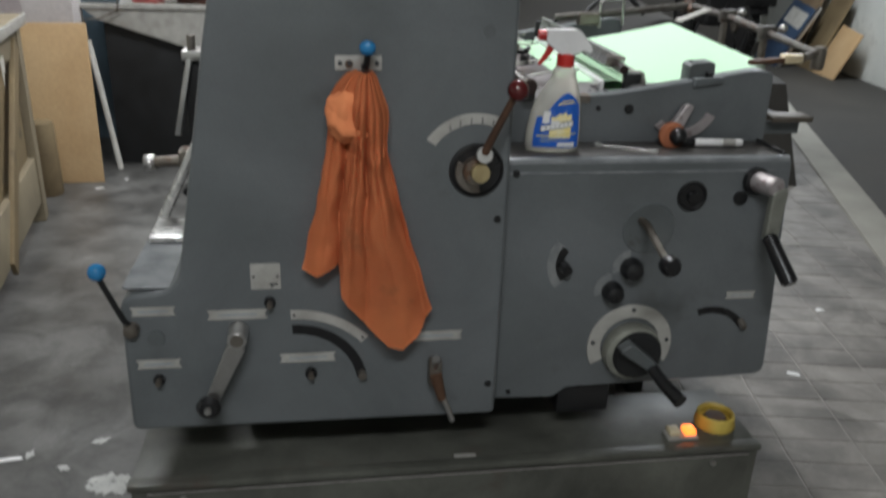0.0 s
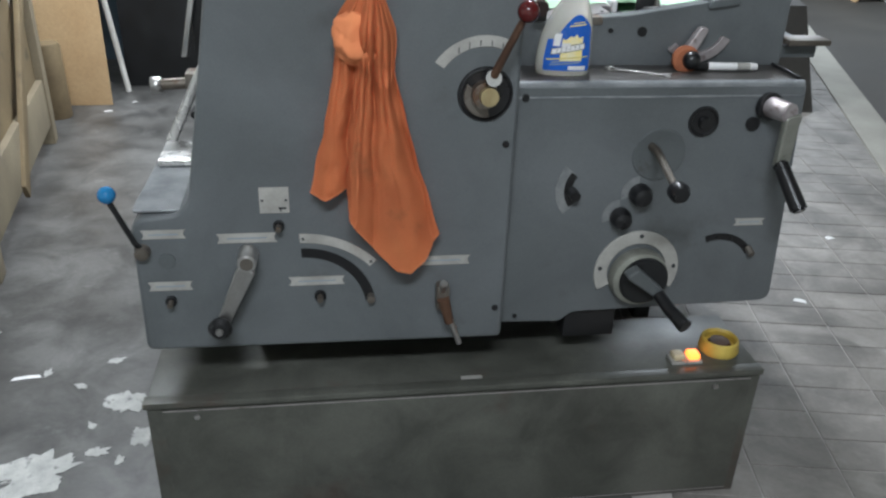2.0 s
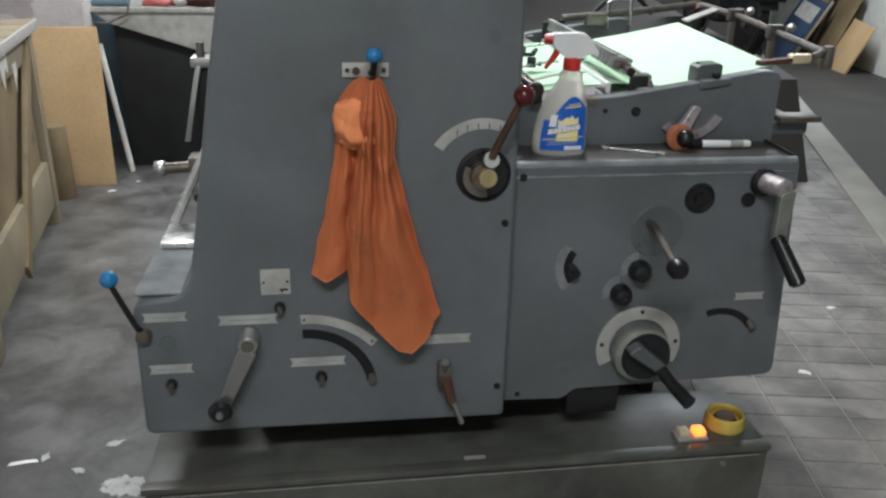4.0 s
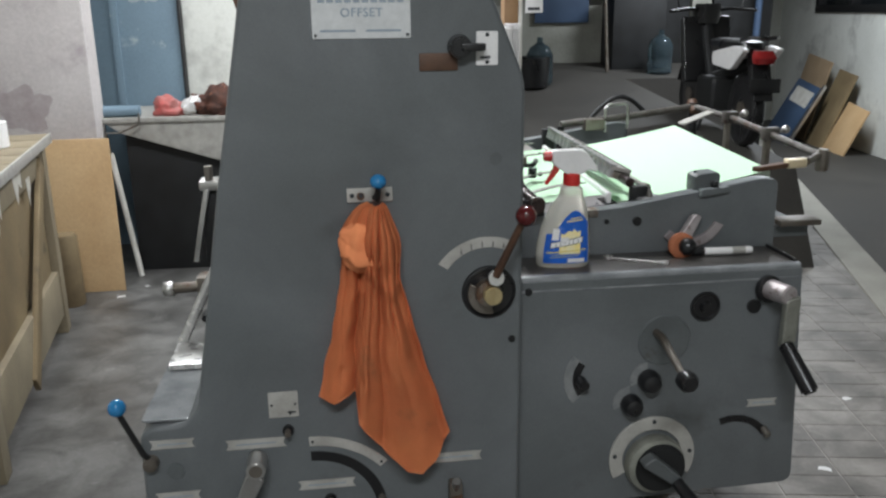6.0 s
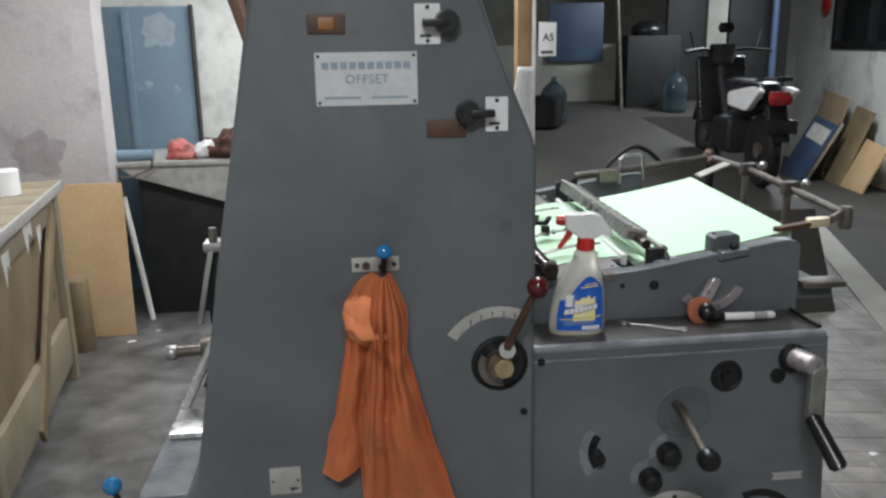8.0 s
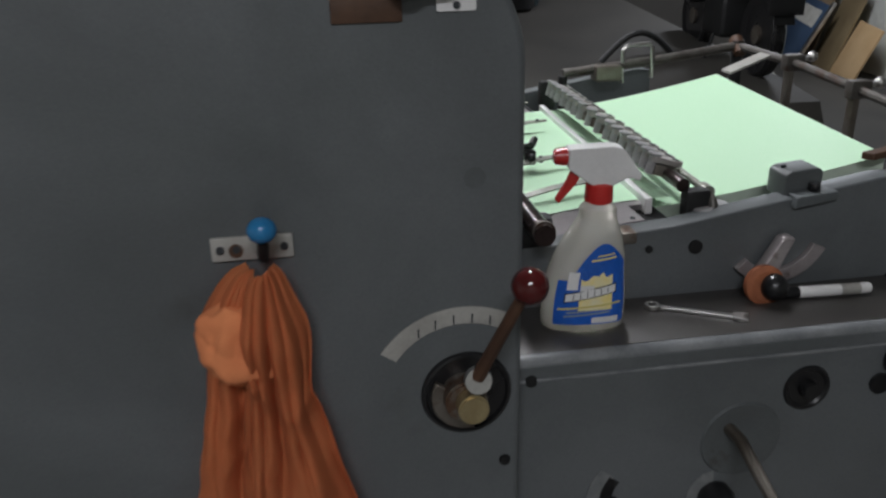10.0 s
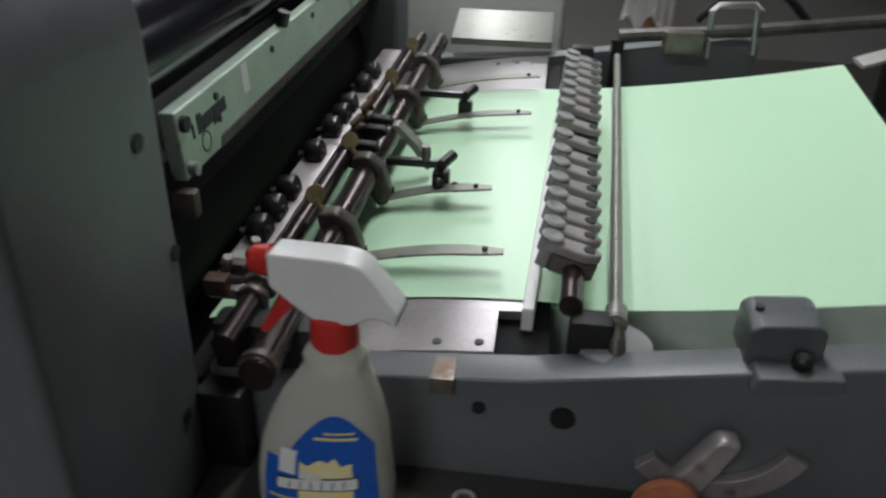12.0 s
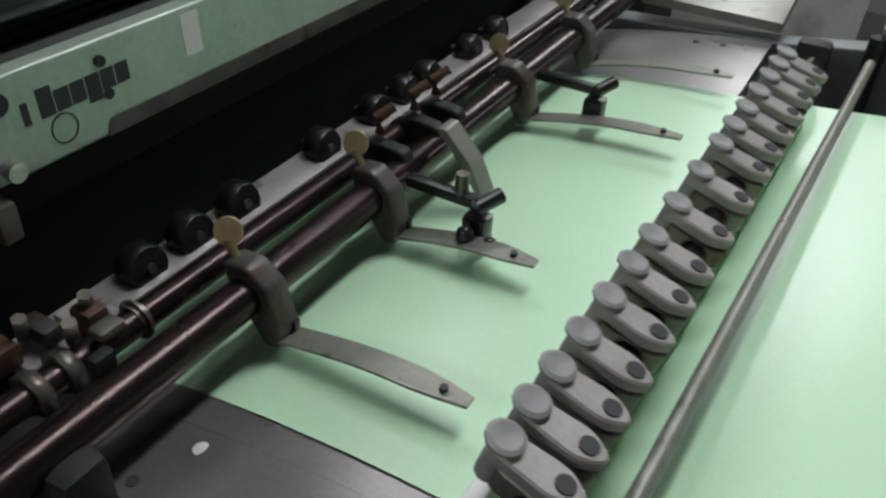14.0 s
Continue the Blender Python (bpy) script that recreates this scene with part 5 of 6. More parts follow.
    part("trigger", slab(rounded([(-0.022, 0.236), (-0.006, 0.234), (-0.018, 0.212), (-0.04, 0.186), (-0.045, 0.19), (-0.03, 0.215)], 0.004), -0.006, 0.006, "y", 0.002), RED, h, "red trigger")


spray_bottle()


def spanner():
    m = pose(0.454, 0.174, 1.1232, 0, 0, -28.5)
    th = thing("combination_spanner", "small bright steel combination spanner on the ledge", "spanner", at=m)
    part("shank", slab(rounded([(0.012, -0.0045), (0.12, -0.0055), (0.12, 0.0055), (0.012, 0.0045)], 0.002), 0, 0.005, "z", 0.001), STEEL, th)
    bm = slab(arc_band(0, 0, 0.0062, 0.0115, 20, 379, 20), 0, 0.007, "z", 0.001)
    part("ring_end", bm, STEEL, th)
    part("open_end", slab(rounded([(0.115, -0.007), (0.126, -0.012), (0.138, -0.01), (0.13, -0.004), (0.13, 0.004), (0.138, 0.01), (0.126, 0.012), (0.115, 0.007)], 0.002), 0, 0.006, "z", 0.001), STEEL, th)


spanner()


def marker():
    th = thing("white_marker", "white marker pen with a black cap lying on the ledge", "marker pen", at=pose(0.68, 0.161, 1.1334, 0, 90, -3))
    part("barrel", lathe([(0.0085, 0), (0.009, 0.002), (0.009, 0.115), (0.0075, 0.119), (0.001, 0.12)], 20), WHITE, th)
    part("cap", lathe([(0.0098, -0.03), (0.0102, -0.02), (0.0098, 0.002), (0.001, 0.0021)], 20), BLACK, th, "black cap")
    part("pen_print", lathe([(0.0091, 0.07), (0.0092, 0.071), (0.0092, 0.1), (0.0091, 0.101)], 20), LABEL, th)


marker()


def bench():
    """Wooden workbench along the left."""
    m = Matrix.Translation((-1.43, 1.3, 0)) @ Matrix.Rotation(radians(8), 4, "Z") @ Matrix.Diagonal((1, 0.87, 1.045, 1))
    th = thing("workbench", "greasy wooden workbench with a slatted top", "workbench", at=m)
    part("side_panel", box(-0.06, -0.04, 0.1, 1.85, 0.16, 0.92, 0.003), WOOD_OLD, th, "dark greasy plywood side")
    part("bottom_rail", box(-0.05, -0.01, 0.0, 1.9, 0.1, 0.34, 0.005), WOOD_DIRT, th)
    part("top_rail", box(-0.05, -0.01, -0.4, 1.9, 0.86, 1.0, 0.005), WOOD_DIRT, th, "paint-scraped edge board")
    for y in (0.0, 1.8):
        part("leg", box(-0.07, 0.0, y, y + 0.11, 0.0, 0.99, 0.006), WOOD_DIRT, th)
    part("diagonal_brace", box(-0.012, 0.012, -0.05, 0.05, -0.62, 0.62, 0.004, 2, Matrix.Translation((-0.005, 1.25, 0.5)) @ Matrix.Rotation(radians(-48), 4, "X")), WOOD_OLD, th)
    for k in range(9):
        part("slat", box(-1.1, 0.02, -0.45 + k * 0.27, -0.2 + k * 0.27, 1.0, 1.03, 0.004), WOOD_DIRT, th)
    part("bench_edge", box(0.02, 0.032, -0.45, 1.95, 0.985, 1.034, 0.004), LABEL, th, "thin pale edging")
    for y, w, z in ((0.55, 0.14, 0.82), (1.0, 0.2, 0.86), (1.3, 0.1, 0.8)):
        part("paper_remnant", slab([(y, z + 0.1), (y + w, z + 0.1), (y + w * 0.9, z + 0.02), (y + w * 0.6, z + 0.05), (y + w * 0.3, z - 0.03), (y + w * 0.1, z + 0.03)], -0.0098, -0.0085, "x"), PIPE, th, "torn pale paper remnant")
    return th


bench()


def paper_roll():
    th = thing("tissue_roll", "white roll of tissue standing on the workbench", "tissue roll", at=pose(-1.76, 2.55, 1.077))
    part("roll", lathe([(0.02, 0), (0.065, 0.0), (0.068, 0.003), (0.068, 0.117), (0.065, 0.12), (0.02, 0.12), (0.018, 0.115), (0.018, 0.004)], 28), WHITE, th)


paper_roll()


def leaning_board():
    th = thing("plywood_board", "tan plywood board leaning upright beside the bench", "board", at=pose(-1.71, 3.55, 0, -1.5, 0, 1))
    part("board", box(-0.27, 0.21, -0.009, 0.009, 0.0, 0.96, 0.002), WOOD, th)
    post = thing("wooden_post", "short round greasy wooden post standing on the floor", "post", at=pose(-1.76, 3.33, 0))
    part("post", lathe([(0.075, 0), (0.078, 0.01), (0.074, 0.42), (0.066, 0.436), (0.001, 0.438)], 24), WOOD_OLD, post)


leaning_board()


RED_RAG = mat("faded_red_rag", (0.42, 0.07, 0.06), 0.85, 0, (0.3, 0.16, 0.15), 14, 0.8, 200, 0.3)
BROWN_RAG = mat("dark_patterned_rag", (0.1, 0.035, 0.02), 0.9, 0, (0.02, 0.012, 0.01), 22, 0.9, 200, 0.3, spots=(0.3, 0.1, 0.05), spot_scale=26, spot_cut=0.6)


def side_table():
    th = thing("metal_tray_table", "grey metal tray table with dark sides", "table")
    part("tray", slab([(-1.6, 1.01), (-0.5, 1.01), (-0.5, 0.62), (-1.5, 0.94)], 3.9, 3.93, "y", 0.003), LABEL, th, "scratched grey sloping front sheet")
    part("tray_top", box(-1.61, -0.4, 3.88, 4.6, 1.01, 1.04, 0.004), LABEL, th)
    part("black_panel", box(-1.49, -0.4, 3.96, 4.55, 0.0, 0.94, 0.004), DARK, th, "black side panel")
    pv = thing("white_pipe", "thin white plastic pipe leaning against the table", "pipe")
    part("pipe", rod((-1.46, 3.84, 0.0), (-1.57, 3.87, 0.82), 0.018, n=14), PIPE, pv)
    part("wire_hook", tube([(-1.57, 3.868, 0.81), (-1.58, 3.86, 0.95), (-1.5, 3.86, 0.95), (-1.38, 3.87, 1.0), (-1.37, 3.87, 1.07)], 0.006, 8), OLD_STEEL, pv)
    rl = thing("rubber_roll", "dark blue-grey rolled pad lying on the tray table", "rolled pad", at=pose(-1.62, 3.95, 1.077, 0, 90, 0))
    part("roll", lathe([(0.02, 0), (0.036, 0.004), (0.036, 0.24), (0.02, 0.245)], 20), DOOR_BLUE, rl)
    for (x, y, s, m, name, lab) in ((-1.2, 4.0, 0.085, RED_RAG, "red_rag", "crumpled red rag on the tray table"), (-0.88, 4.02, 0.13, BROWN_RAG, "brown_rag", "dark brown patterned rag heap on the tray table")):
        rg = thing(name, lab, "rag", at=pose(x, y, 1.04))
        bm = bmesh.new()
        bmesh.ops.create_icosphere(bm, subdivisions=4, radius=1)
        for v in bm.verts:
            d = v.co.copy()
            r = 1 + 0.35 * noise.noise(d * 2.0 + Vector((x * 9, 0, 0))) + 0.15 * noise.noise(d * 5)
            v.co = Vector((d.x * s * 1.25, d.y * s, max(-0.0, d.z * s * 0.9 + s * 0.45))) * r
        part("cloth", bm, m, rg, smooth=70)
    wr = thing("white_wrapper", "crumpled white wrapper between the rags", "wrapper", at=pose(-1.06, 3.97, 1.04))
    bm = bmesh.new()
    bmesh.ops.create_icosphere(bm, subdivisions=3, radius=1)
    for v in bm.verts:
        d = v.co.copy()
        v.co = Vector((d.x * 0.07, d.y * 0.05, max(0, d.z * 0.05 + 0.06) + 0.02 * d.x)) * (1 + 0.3 * noise.noise(d * 3))
    part("wrapper", bm, WHITE, wr, smooth=30)


side_table()


def blue_door():
    d = tagged(new("door_1"), "faded blue wooden door with a worn pale patch", "door", kind="structure")
    d.matrix_basis = pose(-1.5, 4.7, 0)
    part("door_leaf", box(-0.34, 0.3, -0.05, 0.0, 0.0, 2.03, 0.006), DOOR_BLUE, d)
    part("door_post", box(-0.16, -0.11, -0.07, -0.051, 0.0, 2.0, 0.004), DOOR_BLUE, d)
    part("door_frame", box(0.3, 0.318, -0.07, 0.04, 0.0, 2.04, 0.004), DARK, d)
    rnd = random.Random(11)
    pts = []
    for k in range(36):
        a = 2 * math.pi * k / 36
        r = 0.13 * (0.85 + 0.4 * noise.noise((math.cos(a) * 2.2, math.sin(a) * 2.2, 5)) + 0.1 * rnd.random())
        pts.append((0.09 + r * math.cos(a), 1.86 + r * math.sin(a)))
    part("worn_patch", slab(pts, -0.0525, -0.0505, "y"), mat("worn_pale_door_paint", (0.36, 0.4, 0.43), 0.7, 0, (0.2, 0.27, 0.32), 14, 0.9), d, "worn pale patch of bare paint")


blue_door()


def white_pole():
    th = thing("timber_post", "brown timber post with a pale edge strip", "post", at=pose(0.97, 3.6, 0))
    part("post", box(-0.045, 0.045, -0.05, 0.05, 0.0, 3.3, 0.005), FRAME_WOOD, th)
    part("edge_strip", box(0.046, 0.07, -0.05, 0.0, 0.0, 3.3, 0.003), PIPE, th, "pale edge strip")
    tg = thing("paper_tag", "white paper sign pinned beside the timber post", "paper sign", at=pose(1.115, 3.54, 1.76))
    part("sheet", box(-0.06, 0.05, -0.002, 0.0, -0.1, 0.1, 0.0005), WHITE, tg)
    text_mesh("A5", 0.06, INK, tg, Matrix.Translation((0.0, -0.003, 0.01)) @ FACE, bold=0.001)
    part("print_bar", box(-0.045, 0.03, -0.0035, -0.0025, -0.085, -0.068, 0), INK, tg)
    part("string", rod((0.0, 0.002, 0.09), (-0.04, 0.03, 1.539), 0.004, n=8), BLACK, tg)


white_pole()


def hung_cloth():
    th = thing("white_cloth", "white cloth hung on the timber post", "cloth", at=pose(1.0, 3.545, 1.6))
    bm = bmesh.new()
    g = []
    for i in range(21):
        u = i / 20
        g.append([bm.verts.new((-0.075 - 0.12 * u + (0.1 + 0.1 * u) * j / 24, -0.012 - 0.02 * abs(math.sin(j * 0.9 + u)) * (0.3 + u), -0.82 * u + 0.03 * math.sin(j * 0.5) * u)) for j in range(25)])
    for a, b in zip(g, g[1:]):
        for j in range(24):
            bm.faces.new((a[j], a[j + 1], b[j + 1], b[j]))
    bmesh.ops.solidify(bm, geom=bm.faces[:], thickness=0.003)
    part("cloth", bm, WHITE, th, smooth=80)


hung_cloth()


def cups():
    for x in (-2.08, -1.9, -1.72):
        th = thing("white_cup", "white plastic cup standing on the low wall", "cup", "cups on the wall", pose(x, 3.84, 2.14))
        part("cup", lathe([(0.04, 0), (0.042, 0.003), (0.055, 0.16), (0.05, 0.16), (0.038, 0.01), (0.001, 0.009)], 20), WHITE, th)


cups()


def boards_right():
    lab = ("dark brown board leaning on the white wall", "dull blue panel leaning on the white wall", "brown wooden board leaning on the white wall", "light plywood piece leaning on the white wall")
    g = "boards leaning on the wall"
    m0 = Matrix.Translation((6.12, 9.55, 0)) @ Matrix.Rotation(radians(-98.5), 4, "Z")
    spec = ((0.55, 0.75, 1.1, CARD, lab[0], 12, 0.0), (0.85, 0.8, 0.86, BLUE_SHEET, lab[1], 26, -0.36), (1.45, 0.5, 0.98, WOOD_OLD, lab[2], 18, -0.05), (1.95, 0.55, 0.62, WOOD, lab[3], 22, -0.04))
    for x, w, h, m, l, tilt, off in spec:
        th = thing("leaning_board", l, "board", g, m0 @ Matrix.Translation((x, off, 0)) @ Matrix.Rotation(radians(-tilt), 4, "X") @ Matrix.Rotation(radians(6), 4, "Y"))
        part("board", box(0, w, -0.012, 0.012, 0.0, h, 0.003), m, th)
        if m is BLUE_SHEET:
            part("metal_edge", box(w, w + 0.05, -0.03, 0.012, 0.0, h + 0.05, 0.004), STEEL, th, "bright metal edge")
            part("print_patch", box(0.1, w - 0.12, -0.0145, -0.0125, h * 0.66, h * 0.9, 0), PIPE, th, "pale print patch")


boards_right()


def motorcycle():
    th = thing("motor_scooter", "dark small motorcycle with a white rear cowl and red tail lamp", "motorcycle", at=pose(2.87, 4.12, 0.69, 0, 0, 84) @ Matrix.Scale(0.98, 4))
    # it points along +x
    for x, r in ((0.0, 0.27), (1.2, 0.27)):
        w = part("wheel", lathe([(0.2, -0.03), (0.25, -0.045), (0.27, -0.03), (0.272, 0.0), (0.27, 0.03), (0.25, 0.045), (0.2, 0.03)], 32,
                                Matrix.Translation((x, 0, r)) @ Matrix.Rotation(radians(90), 4, "X")), BLACK, th)
        part("rim", rod((x, -0.05, r), (x, 0.05, r), 0.06, n=18), OLD_STEEL, w)
        for k in range(6):
            a = math.pi * k / 3
            part("spoke", rod((x, 0, r), (x + 0.21 * math.cos(a), 0, r + 0.21 * math.sin(a)), 0.01, n=6), OLD_STEEL, w)
    part("engine", box(0.35, 0.75, -0.14, 0.14, 0.2, 0.48, 0.05, 3), DARK, th)
    part("frame", tube([(-0.05, 0, 0.62), (0.35, 0, 0.52), (0.75, 0, 0.45), (0.98, 0, 0.85)], 0.05), DARK, th)
    part("seat", loft([(0.36, 0.1, 0.3, 0.66), (0.4, 0.13, 0.3, 0.72), (0.38, 0.12, 0.3, 0.76), (0.3, 0.08, 0.3, 0.775)]), BLACK, th)
    for s in (-1, 1):
        part("rear_cowl", slab(rounded([(-0.24, 0.72), (-0.05, 0.74), (0.4, 0.68), (0.38, 0.58), (0.0, 0.56)], 0.05), s * 0.1, s * 0.15, "y", 0.015), WHITE, th, "white rear cowl")
        part("grab_rail", tube([(-0.05, s * 0.1, 0.78), (-0.22, s * 0.1, 0.8), (-0.28, s * 0.05, 0.8), (-0.28, 0, 0.8)], 0.014), BLACK, th)
        part("handlebar", tube([(0.96, 0, 0.98), (0.94, s * 0.18, 1.0), (0.84, s * 0.36, 0.98)], 0.015), BLACK, th)
        part("mirror_stem", tube([(0.92, s * 0.26, 1.0), (0.93, s * 0.3, 1.14)], 0.008), BLACK, th)
        part("mirror", loft([(0.02, 0.05, 0.93, 1.13), (0.025, 0.07, 0.93, 1.17), (0.02, 0.05, 0.93, 1.21)]), BLACK, th)
    part("tail_lamp", loft([(0.05, 0.07, -0.24, 0.62), (0.06, 0.085, -0.25, 0.66), (0.04, 0.07, -0.22, 0.71)]), TAIL, th, "red tail lamp")
    part("rear_mudguard", slab(rounded([(-0.3, 0.36), (-0.26, 0.36), (-0.14, 0.58), (-0.2, 0.62)], 0.01), -0.07, 0.07, "y", 0.005), BLACK, th)
    part("plate", box(-0.31, -0.3, -0.11, 0.11, 0.42, 0.52, 0.004), BLACK, th)
    part("leg_shield", slab(rounded([(0.85, 0.4), (0.95, 0.4), (1.08, 0.9), (1.0, 0.95)], 0.03), -0.2, 0.2, "y", 0.03), BLACK, th)
    part("headlamp", loft([(0.08, 0.09, 1.0, 0.88), (0.1, 0.12, 1.02, 0.96), (0.07, 0.1, 0.98, 1.04)]), BLACK, th)
    part("front_mudguard", slab(arc_band(1.2, 0.27, 0.29, 0.32, 20, 150), -0.06, 0.06, "y", 0.008), BLACK, th)
    part("fork", tube([(1.0, 0, 0.85), (1.2, 0.0, 0.27)], 0.03), DARK, th)
    part("stand", tube([(0.5, 0.12, 0.25), (0.5, 0.2, 0.0)], 0.012), DARK, th)


motorcycle()


def back_clutter():
    # posts and dark doorway leaves at the back
    for x, y, w in ((3.66, 8.0, 0.46), (4.42, 8.0, 0.75)):
        th = thing("door_leaf", "dark wooden door leaf standing at the back", "door leaf", "dark door leaves", pose(x, y, 0.0))
        part("leaf", box(0, w, 0, 0.06, 0, 3.25, 0.006), DARK, th)
    p = thing("white_pillar", "whitish painted pillar at the back, greyed for the dim light", "pillar", at=pose(4.13, 7.95, 1.03))
    # Dim wall grey puts the low light into the pillar's colour
    part("shaft", box(0, 0.24, 0, 0.2, 0, 2.25, 0.006), DIM_WALL, p)
    bl = thing("blue_pole", "blue painted pole at the back", "pole", at=pose(4.88, 7.8, 0.0))
    part("shaft", rod((0, 0, 0), (0, 0, 3.3), 0.04), BLUE_SHEET, bl)
    sh = thing("wall_cloth", "dull blue sheet hung on the grey back wall", "sheet", at=pose(2.27, 8.1, 1.52))
    part("sheet", box(0, 0.65, 0, 0.03, 0, 0.66, 0.004), BLUE_SHEET, sh)
    kw = thing("half_wall", "stained yellowish cement half wall", "half wall", at=pose(1.5, 8.16, 1.03))
    part("block", box(0, 1.75, 0, 0.2, 0, 0.68, 0.01), DIM_WALL, kw)
    for x, y in ((3.5, 7.3), (2.0, 6.8)):
        b = thing("water_gallon", "clear bluish plastic water gallon on the floor", "water bottle", "water gallons", pose(x, y, 0.68 + (y - 4.0) * 0.0894))
        part("jug", lathe([(0.12, 0), (0.135, 0.02), (0.135, 0.14), (0.128, 0.16), (0.135, 0.18), (0.135, 0.3), (0.1, 0.37), (0.03, 0.42), (0.028, 0.47), (0.001, 0.47)], 24), GLASS, b)
    bx = thing("black_bin", "black round bin on the floor", "bin", at=pose(1.85, 6.6, 0.91))
    part("bin", lathe([(0.14, 0), (0.18, 0.02), (0.2, 0.3), (0.19, 0.31), (0.17, 0.3), (0.15, 0.05), (0.001, 0.04)], 24), BLACK, bx)
    st = thing("dark_cabinet", "dark low cabinet with things piled on it", "cabinet", at=pose(3.05, 7.6, 1.0))
    part("body", box(0, 0.62, 0, 0.4, 0, 0.8, 0.01), DARK, st)
    part("heap", ball((0.3, 0.2, 0.85), 0.2, 0.6), BLACK, st)
    sp = thing("long_stick", "long dark pole leaning upright", "pole", at=pose(2.95, 7.45, 0.988))
    part("shaft", rod((0, 0, 0), (-0.06, 0.1, 1.3), 0.02, n=10), OLD_STEEL, sp)


back_clutter()


def far_left_things():
    # black slanted bar that hangs beside the tower, and jars on the pier ledge
    th = thing("slanted_bar", "dark slanted steel bar behind the press", "steel bar", at=pose(-0.52, 2.6, 0))
    part("bar", tube([(-0.02, 0, 1.7), (-0.17, 0.0, 2.19), (-0.3, 0, 2.62)], 0.05), RUST, th)
    part("joint", box(-0.06, 0.04, -0.06, 0.06, 1.86, 2.02, 0.02), DARK, th)
    part("lower_stand", rod((-0.02, 0, 0), (-0.02, 0, 1.75), 0.04), DARK, th)


far_left_things()


def floor_things():
    st = tagged(link_mesh("strip", box(-0.11, 0.11, -4.2, 9, -0.02, 0.012, 0.003), mat("pale_cement_strip", (0.36, 0.35, 0.31), 0.8, 0, (0.24, 0.23, 0.2), 3, 0.8)), "pale cement strip along the edge of the tiles", "floor strip", kind="structure")
    st.name = "floor_strip"
    st.matrix_basis = pose(3.35, 3.3, 0, 0, 0, -21)
    dk = structure("floor_dark", slab([(3.3, -5), (9, -5), (9, 14), (5.6, 9), (3.7, 4.2), (2.05, 0)], -0.012, 0.004, "z"), FLOOR_DARK, "dark trodden cement floor beyond the strip")
    rnd = random.Random(5)
    # paint spatter on the tiles
    for cx, cy, s in ((-1.0, 0.22, 0.13), (-0.82, 0.52, 0.07), (-0.75, 0.36, 0.045), (-0.98, 0.62, 0.02), (-1.1, 0.7, 0.02), (-0.9, 0.75, 0.025), (-1.35, 0.95, 0.03), (-0.86, 0.3, 0.03), (-0.79, 0.26, 0.02), (-0.9, 0.42, 0.018), (-0.7, 0.4, 0.025)):
        sp = thing("paint_spill", "dried white paint spill on the floor tiles", "paint spill", "paint spills", pose(cx, cy, 0.001, 0, 0, rnd.uniform(0, 360)))
        pts = []
        for k in range(72):
            a = 2 * math.pi * k / 72
            r = s * (0.72 + 0.5 * noise.noise((math.cos(a) * 1.7 + cx * 5, math.sin(a) * 1.7, s * 40)) + 0.22 * noise.noise((math.cos(a) * 6, math.sin(a) * 6, cx * 9)) + 0.12 * rnd.random())
            pts.append((r * math.cos(a) * 1.25, r * math.sin(a) * 0.8))
        part("spill", slab(pts, 0, 0.0012, "z"), SPLASH, sp)


floor_things()


def litter():
    """Torn scraps of white paper lying on the floor."""
    for x, y, w, l, turn in ((-1.5, 3.42, 0.05, 0.03, 20), (-1.16, 0.68, 0.09, 0.02, 8), (-1.38, 3.6, 0.03, 0.02, 50), (1.62, 0.93, 0.05, 0.03, -30), (2.05, 1.45, 0.04, 0.03, 15)):
        th = thing("paper_scrap", "torn white paper scrap lying on the floor", "paper scrap", "scraps on the floor", pose(x, y, 0.0012, 0, 0, turn))
        part("scrap", slab([(-w / 2, -l / 2), (w * 0.1, -l * 0.4), (w / 2, -l / 2), (w * 0.42, l * 0.3), (w * 0.05, l / 2), (-w * 0.4, l * 0.35)], 0, 0.0012, "z"), WHITE, th)


litter()


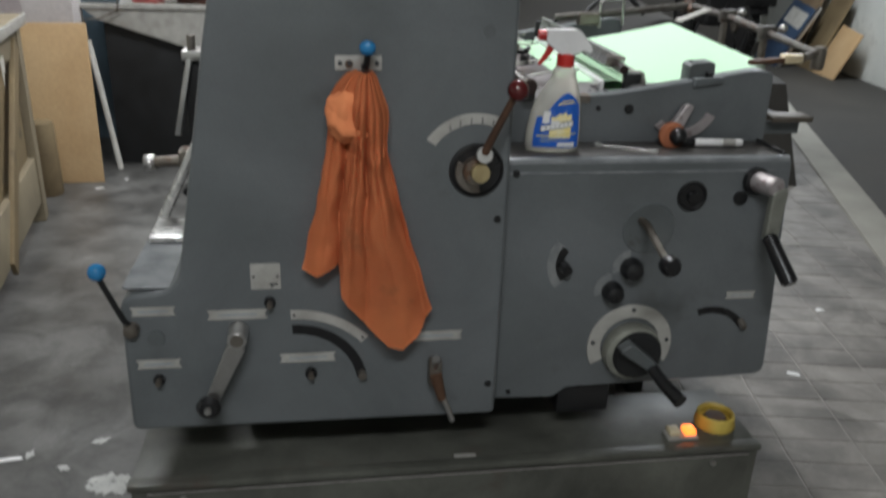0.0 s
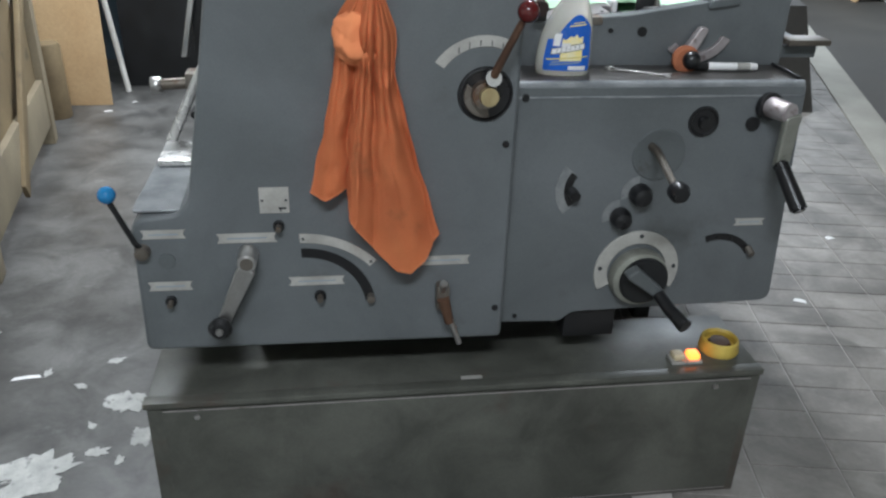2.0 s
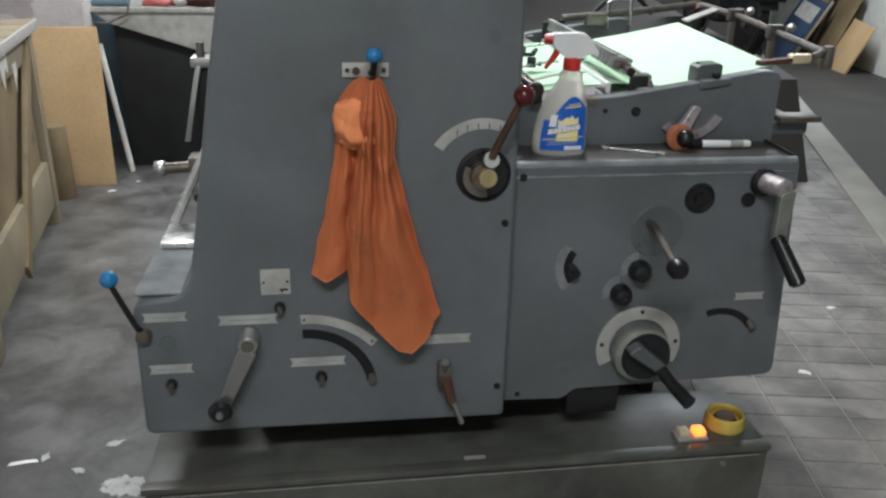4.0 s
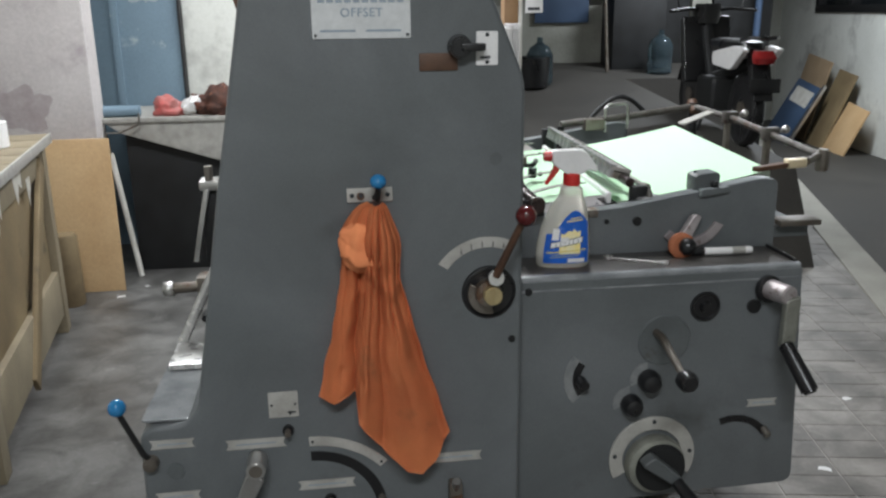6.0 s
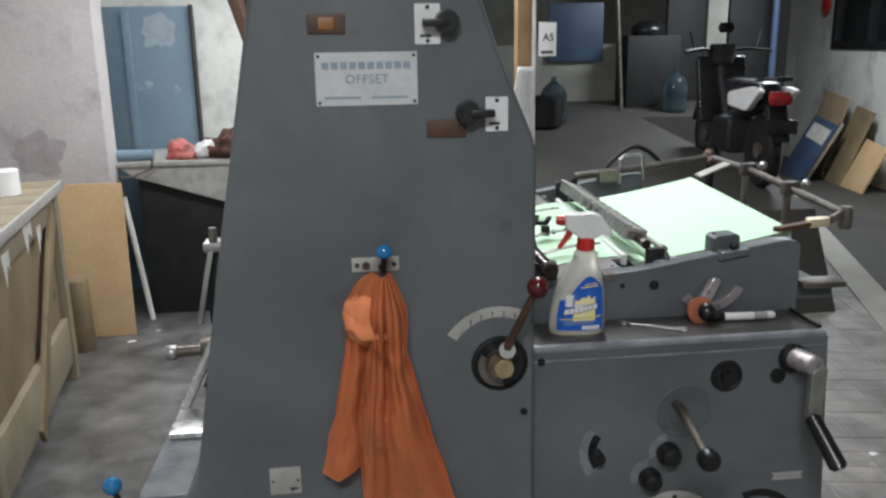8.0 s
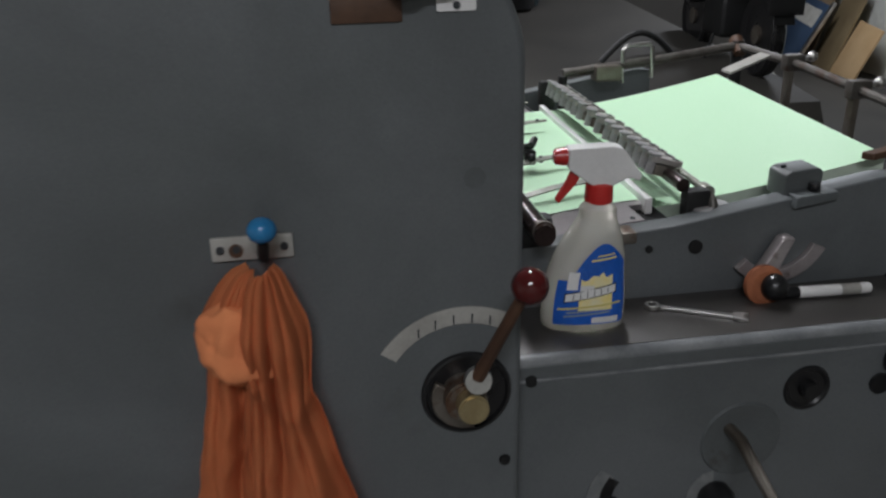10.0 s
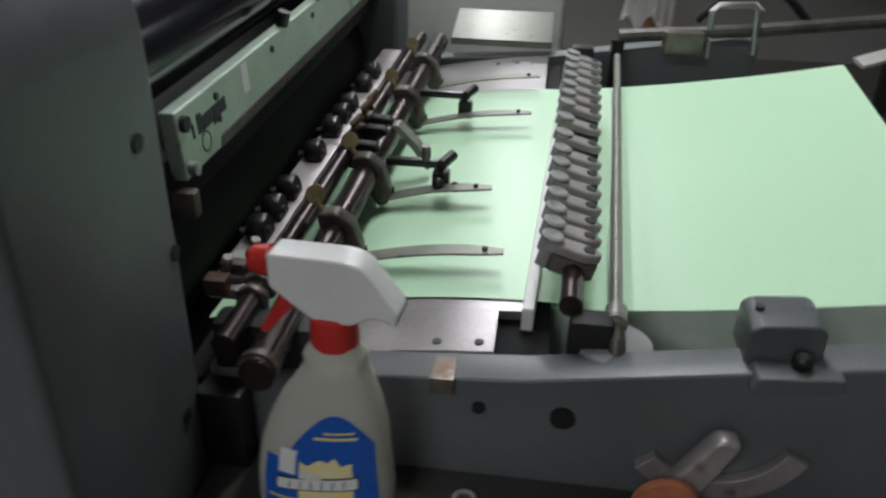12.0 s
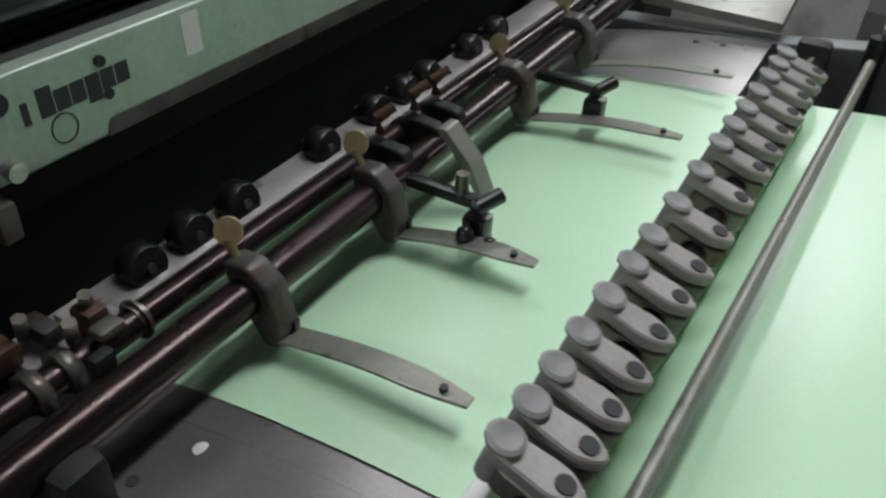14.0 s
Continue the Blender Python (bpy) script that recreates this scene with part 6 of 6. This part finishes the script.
def floor_tiles():
    """Smooth cement to the left, square cement tiles to the right, laid square to the press."""
    long, short, turn = 0.254, 0.131, radians(-10.5)
    structure("floor_cement", box(-3.2, 0.6, -4.0, 4.75, -0.014, 0.0, 0), CEMENT, "smooth stained blue-grey cement floor")
    floor = tagged(new("floor"), "worn grey cement paving tiles with pale dusty joints", "floor", kind="structure")
    me = None
    rest = bmesh.new()
    for i in range(-14, 26):
        for j in range(-40, 60):
            u, v = i * long, j * short
            x = 1.262 + u * math.cos(turn) - v * math.sin(turn)
            y = 0.152 + u * math.sin(turn) + v * math.cos(turn)
            if x < 0.45 or x > max(2.2, 2.2 + 0.38 * y) or not -3.9 < y < 5.0:
                continue
            m = pose(x, y, -0.0012 * ((i * 7 + j * 13) % 5) / 5, 0.25 * ((i * 5 + j * 3) % 7 - 3) / 3, 0.2 * ((i * 3 + j * 11) % 5 - 2) / 2, -10.5)
            if x < 2.5 and -0.75 < y < 2.6:
                if me is None:
                    ob = part("tile", box(0.0025, long - 0.0025, 0.002, short - 0.002, -0.012, 0.0, 0.0012, 1), TILE, floor)
                    me = ob.data
                else:
                    ob = new("tile", me)
                    ob.parent = floor
                ob.matrix_basis = m
            else:
                bm = bmesh.new()
                add_box(bm, 0.0025, long - 0.0025, 0.002, short - 0.002, -0.012, -0.0005)
                bmesh.ops.transform(bm, matrix=m, verts=bm.verts)
                piece = bpy.data.meshes.new("piece")
                bm.to_mesh(piece)
                bm.free()
                rest.from_mesh(piece)
                bpy.data.meshes.remove(piece)
    tagged(part("tiles_beyond", rest, TILE, floor, smooth=0), kind="stuff")


floor_tiles()


# ---- motion ----
PERIOD = 0.655


def sheet_place(phase, lift):
    """Where a sheet is, phase seconds after it leaves the pile: its leading edge slides along the arched board."""
    stops = ((0.0, 0.57), (0.07, 0.4), (0.12, 0.26), (0.17, 0.14), (0.48, 0.135), (0.53, 0.06), (0.58, -0.03), (0.635, -0.13), (0.7, -0.26), (0.8, -0.42))
    x = stops[-1][1]
    for (a, xa), (b, xb) in zip(stops, stops[1:]):
        if 0 < phase <= b:
            x = xa + (xb - xa) * (phase - a) / (b - a)
            break
    if phase <= 0:  # still inside the pile
        return Matrix.Translation((0.775, 0.39, 1.216)) @ Matrix.Rotation(radians(-8), 4, "Y") @ Matrix.Translation((0, 0, -BEND)) @ Matrix.Rotation(-0.205 / BEND, 4, "Y")
    low = 0.25 if phase > 0.81 else 0.0
    return Matrix.Translation((0.55, 0.358, 1.2385 - BEND - low + lift * 0.15)) @ Matrix.Rotation((x - 0.55) / BEND, 4, "Y")


def motions():
    base = paper_sheet()
    starts = [13.04 + PERIOD * n for n in range(-20, 2)]
    sheets = [base] + [copy_thing(base, Matrix()) for _ in starts[1:]]
    for i, (start, ob) in enumerate(zip(starts, sheets)):
        lift = 0.0003 * (len(starts) - i)
        times = [0.0] + [start + p for p in (-0.02, 0.0, 0.035, 0.07, 0.12, 0.17, 0.48, 0.53, 0.58, 0.635, 0.7, 0.8, 0.9)] + [14.0]
        times = sorted({round(t, 3) for t in times if 0 <= t <= 14})
        rows = []
        for t in times:
            if not rows or frame(t) > frame(rows[-1][0]):
                rows.append((t, sheet_place(t - start, lift)))
        walk(ob, rows)
    rows = []
    home = SUCKERS.location.copy()
    for k in range(-20, 2):
        g = 13.04 + PERIOD * k
        for p, a in ((-0.2, 0), (-0.14, 0), (-0.06, 16), (0.03, 10), (0.2, 15), (0.33, 13), (0.42, 0)):
            tt = g + p
            if 0 <= tt <= 14 and (not rows or frame(tt) > frame(rows[-1][0])):
                rows.append((tt, pose(home.x - 0.0004 * a, home.y, home.z + 0.0003 * a, 0, a, -1.8)))
    rows = [(0.0, rows[0][1])] + [r for r in rows if frame(r[0]) > 1]
    if frame(rows[-1][0]) < frame(14.0):
        rows.append((14.0, rows[-1][1]))
    walk(SUCKERS, rows)


motions()
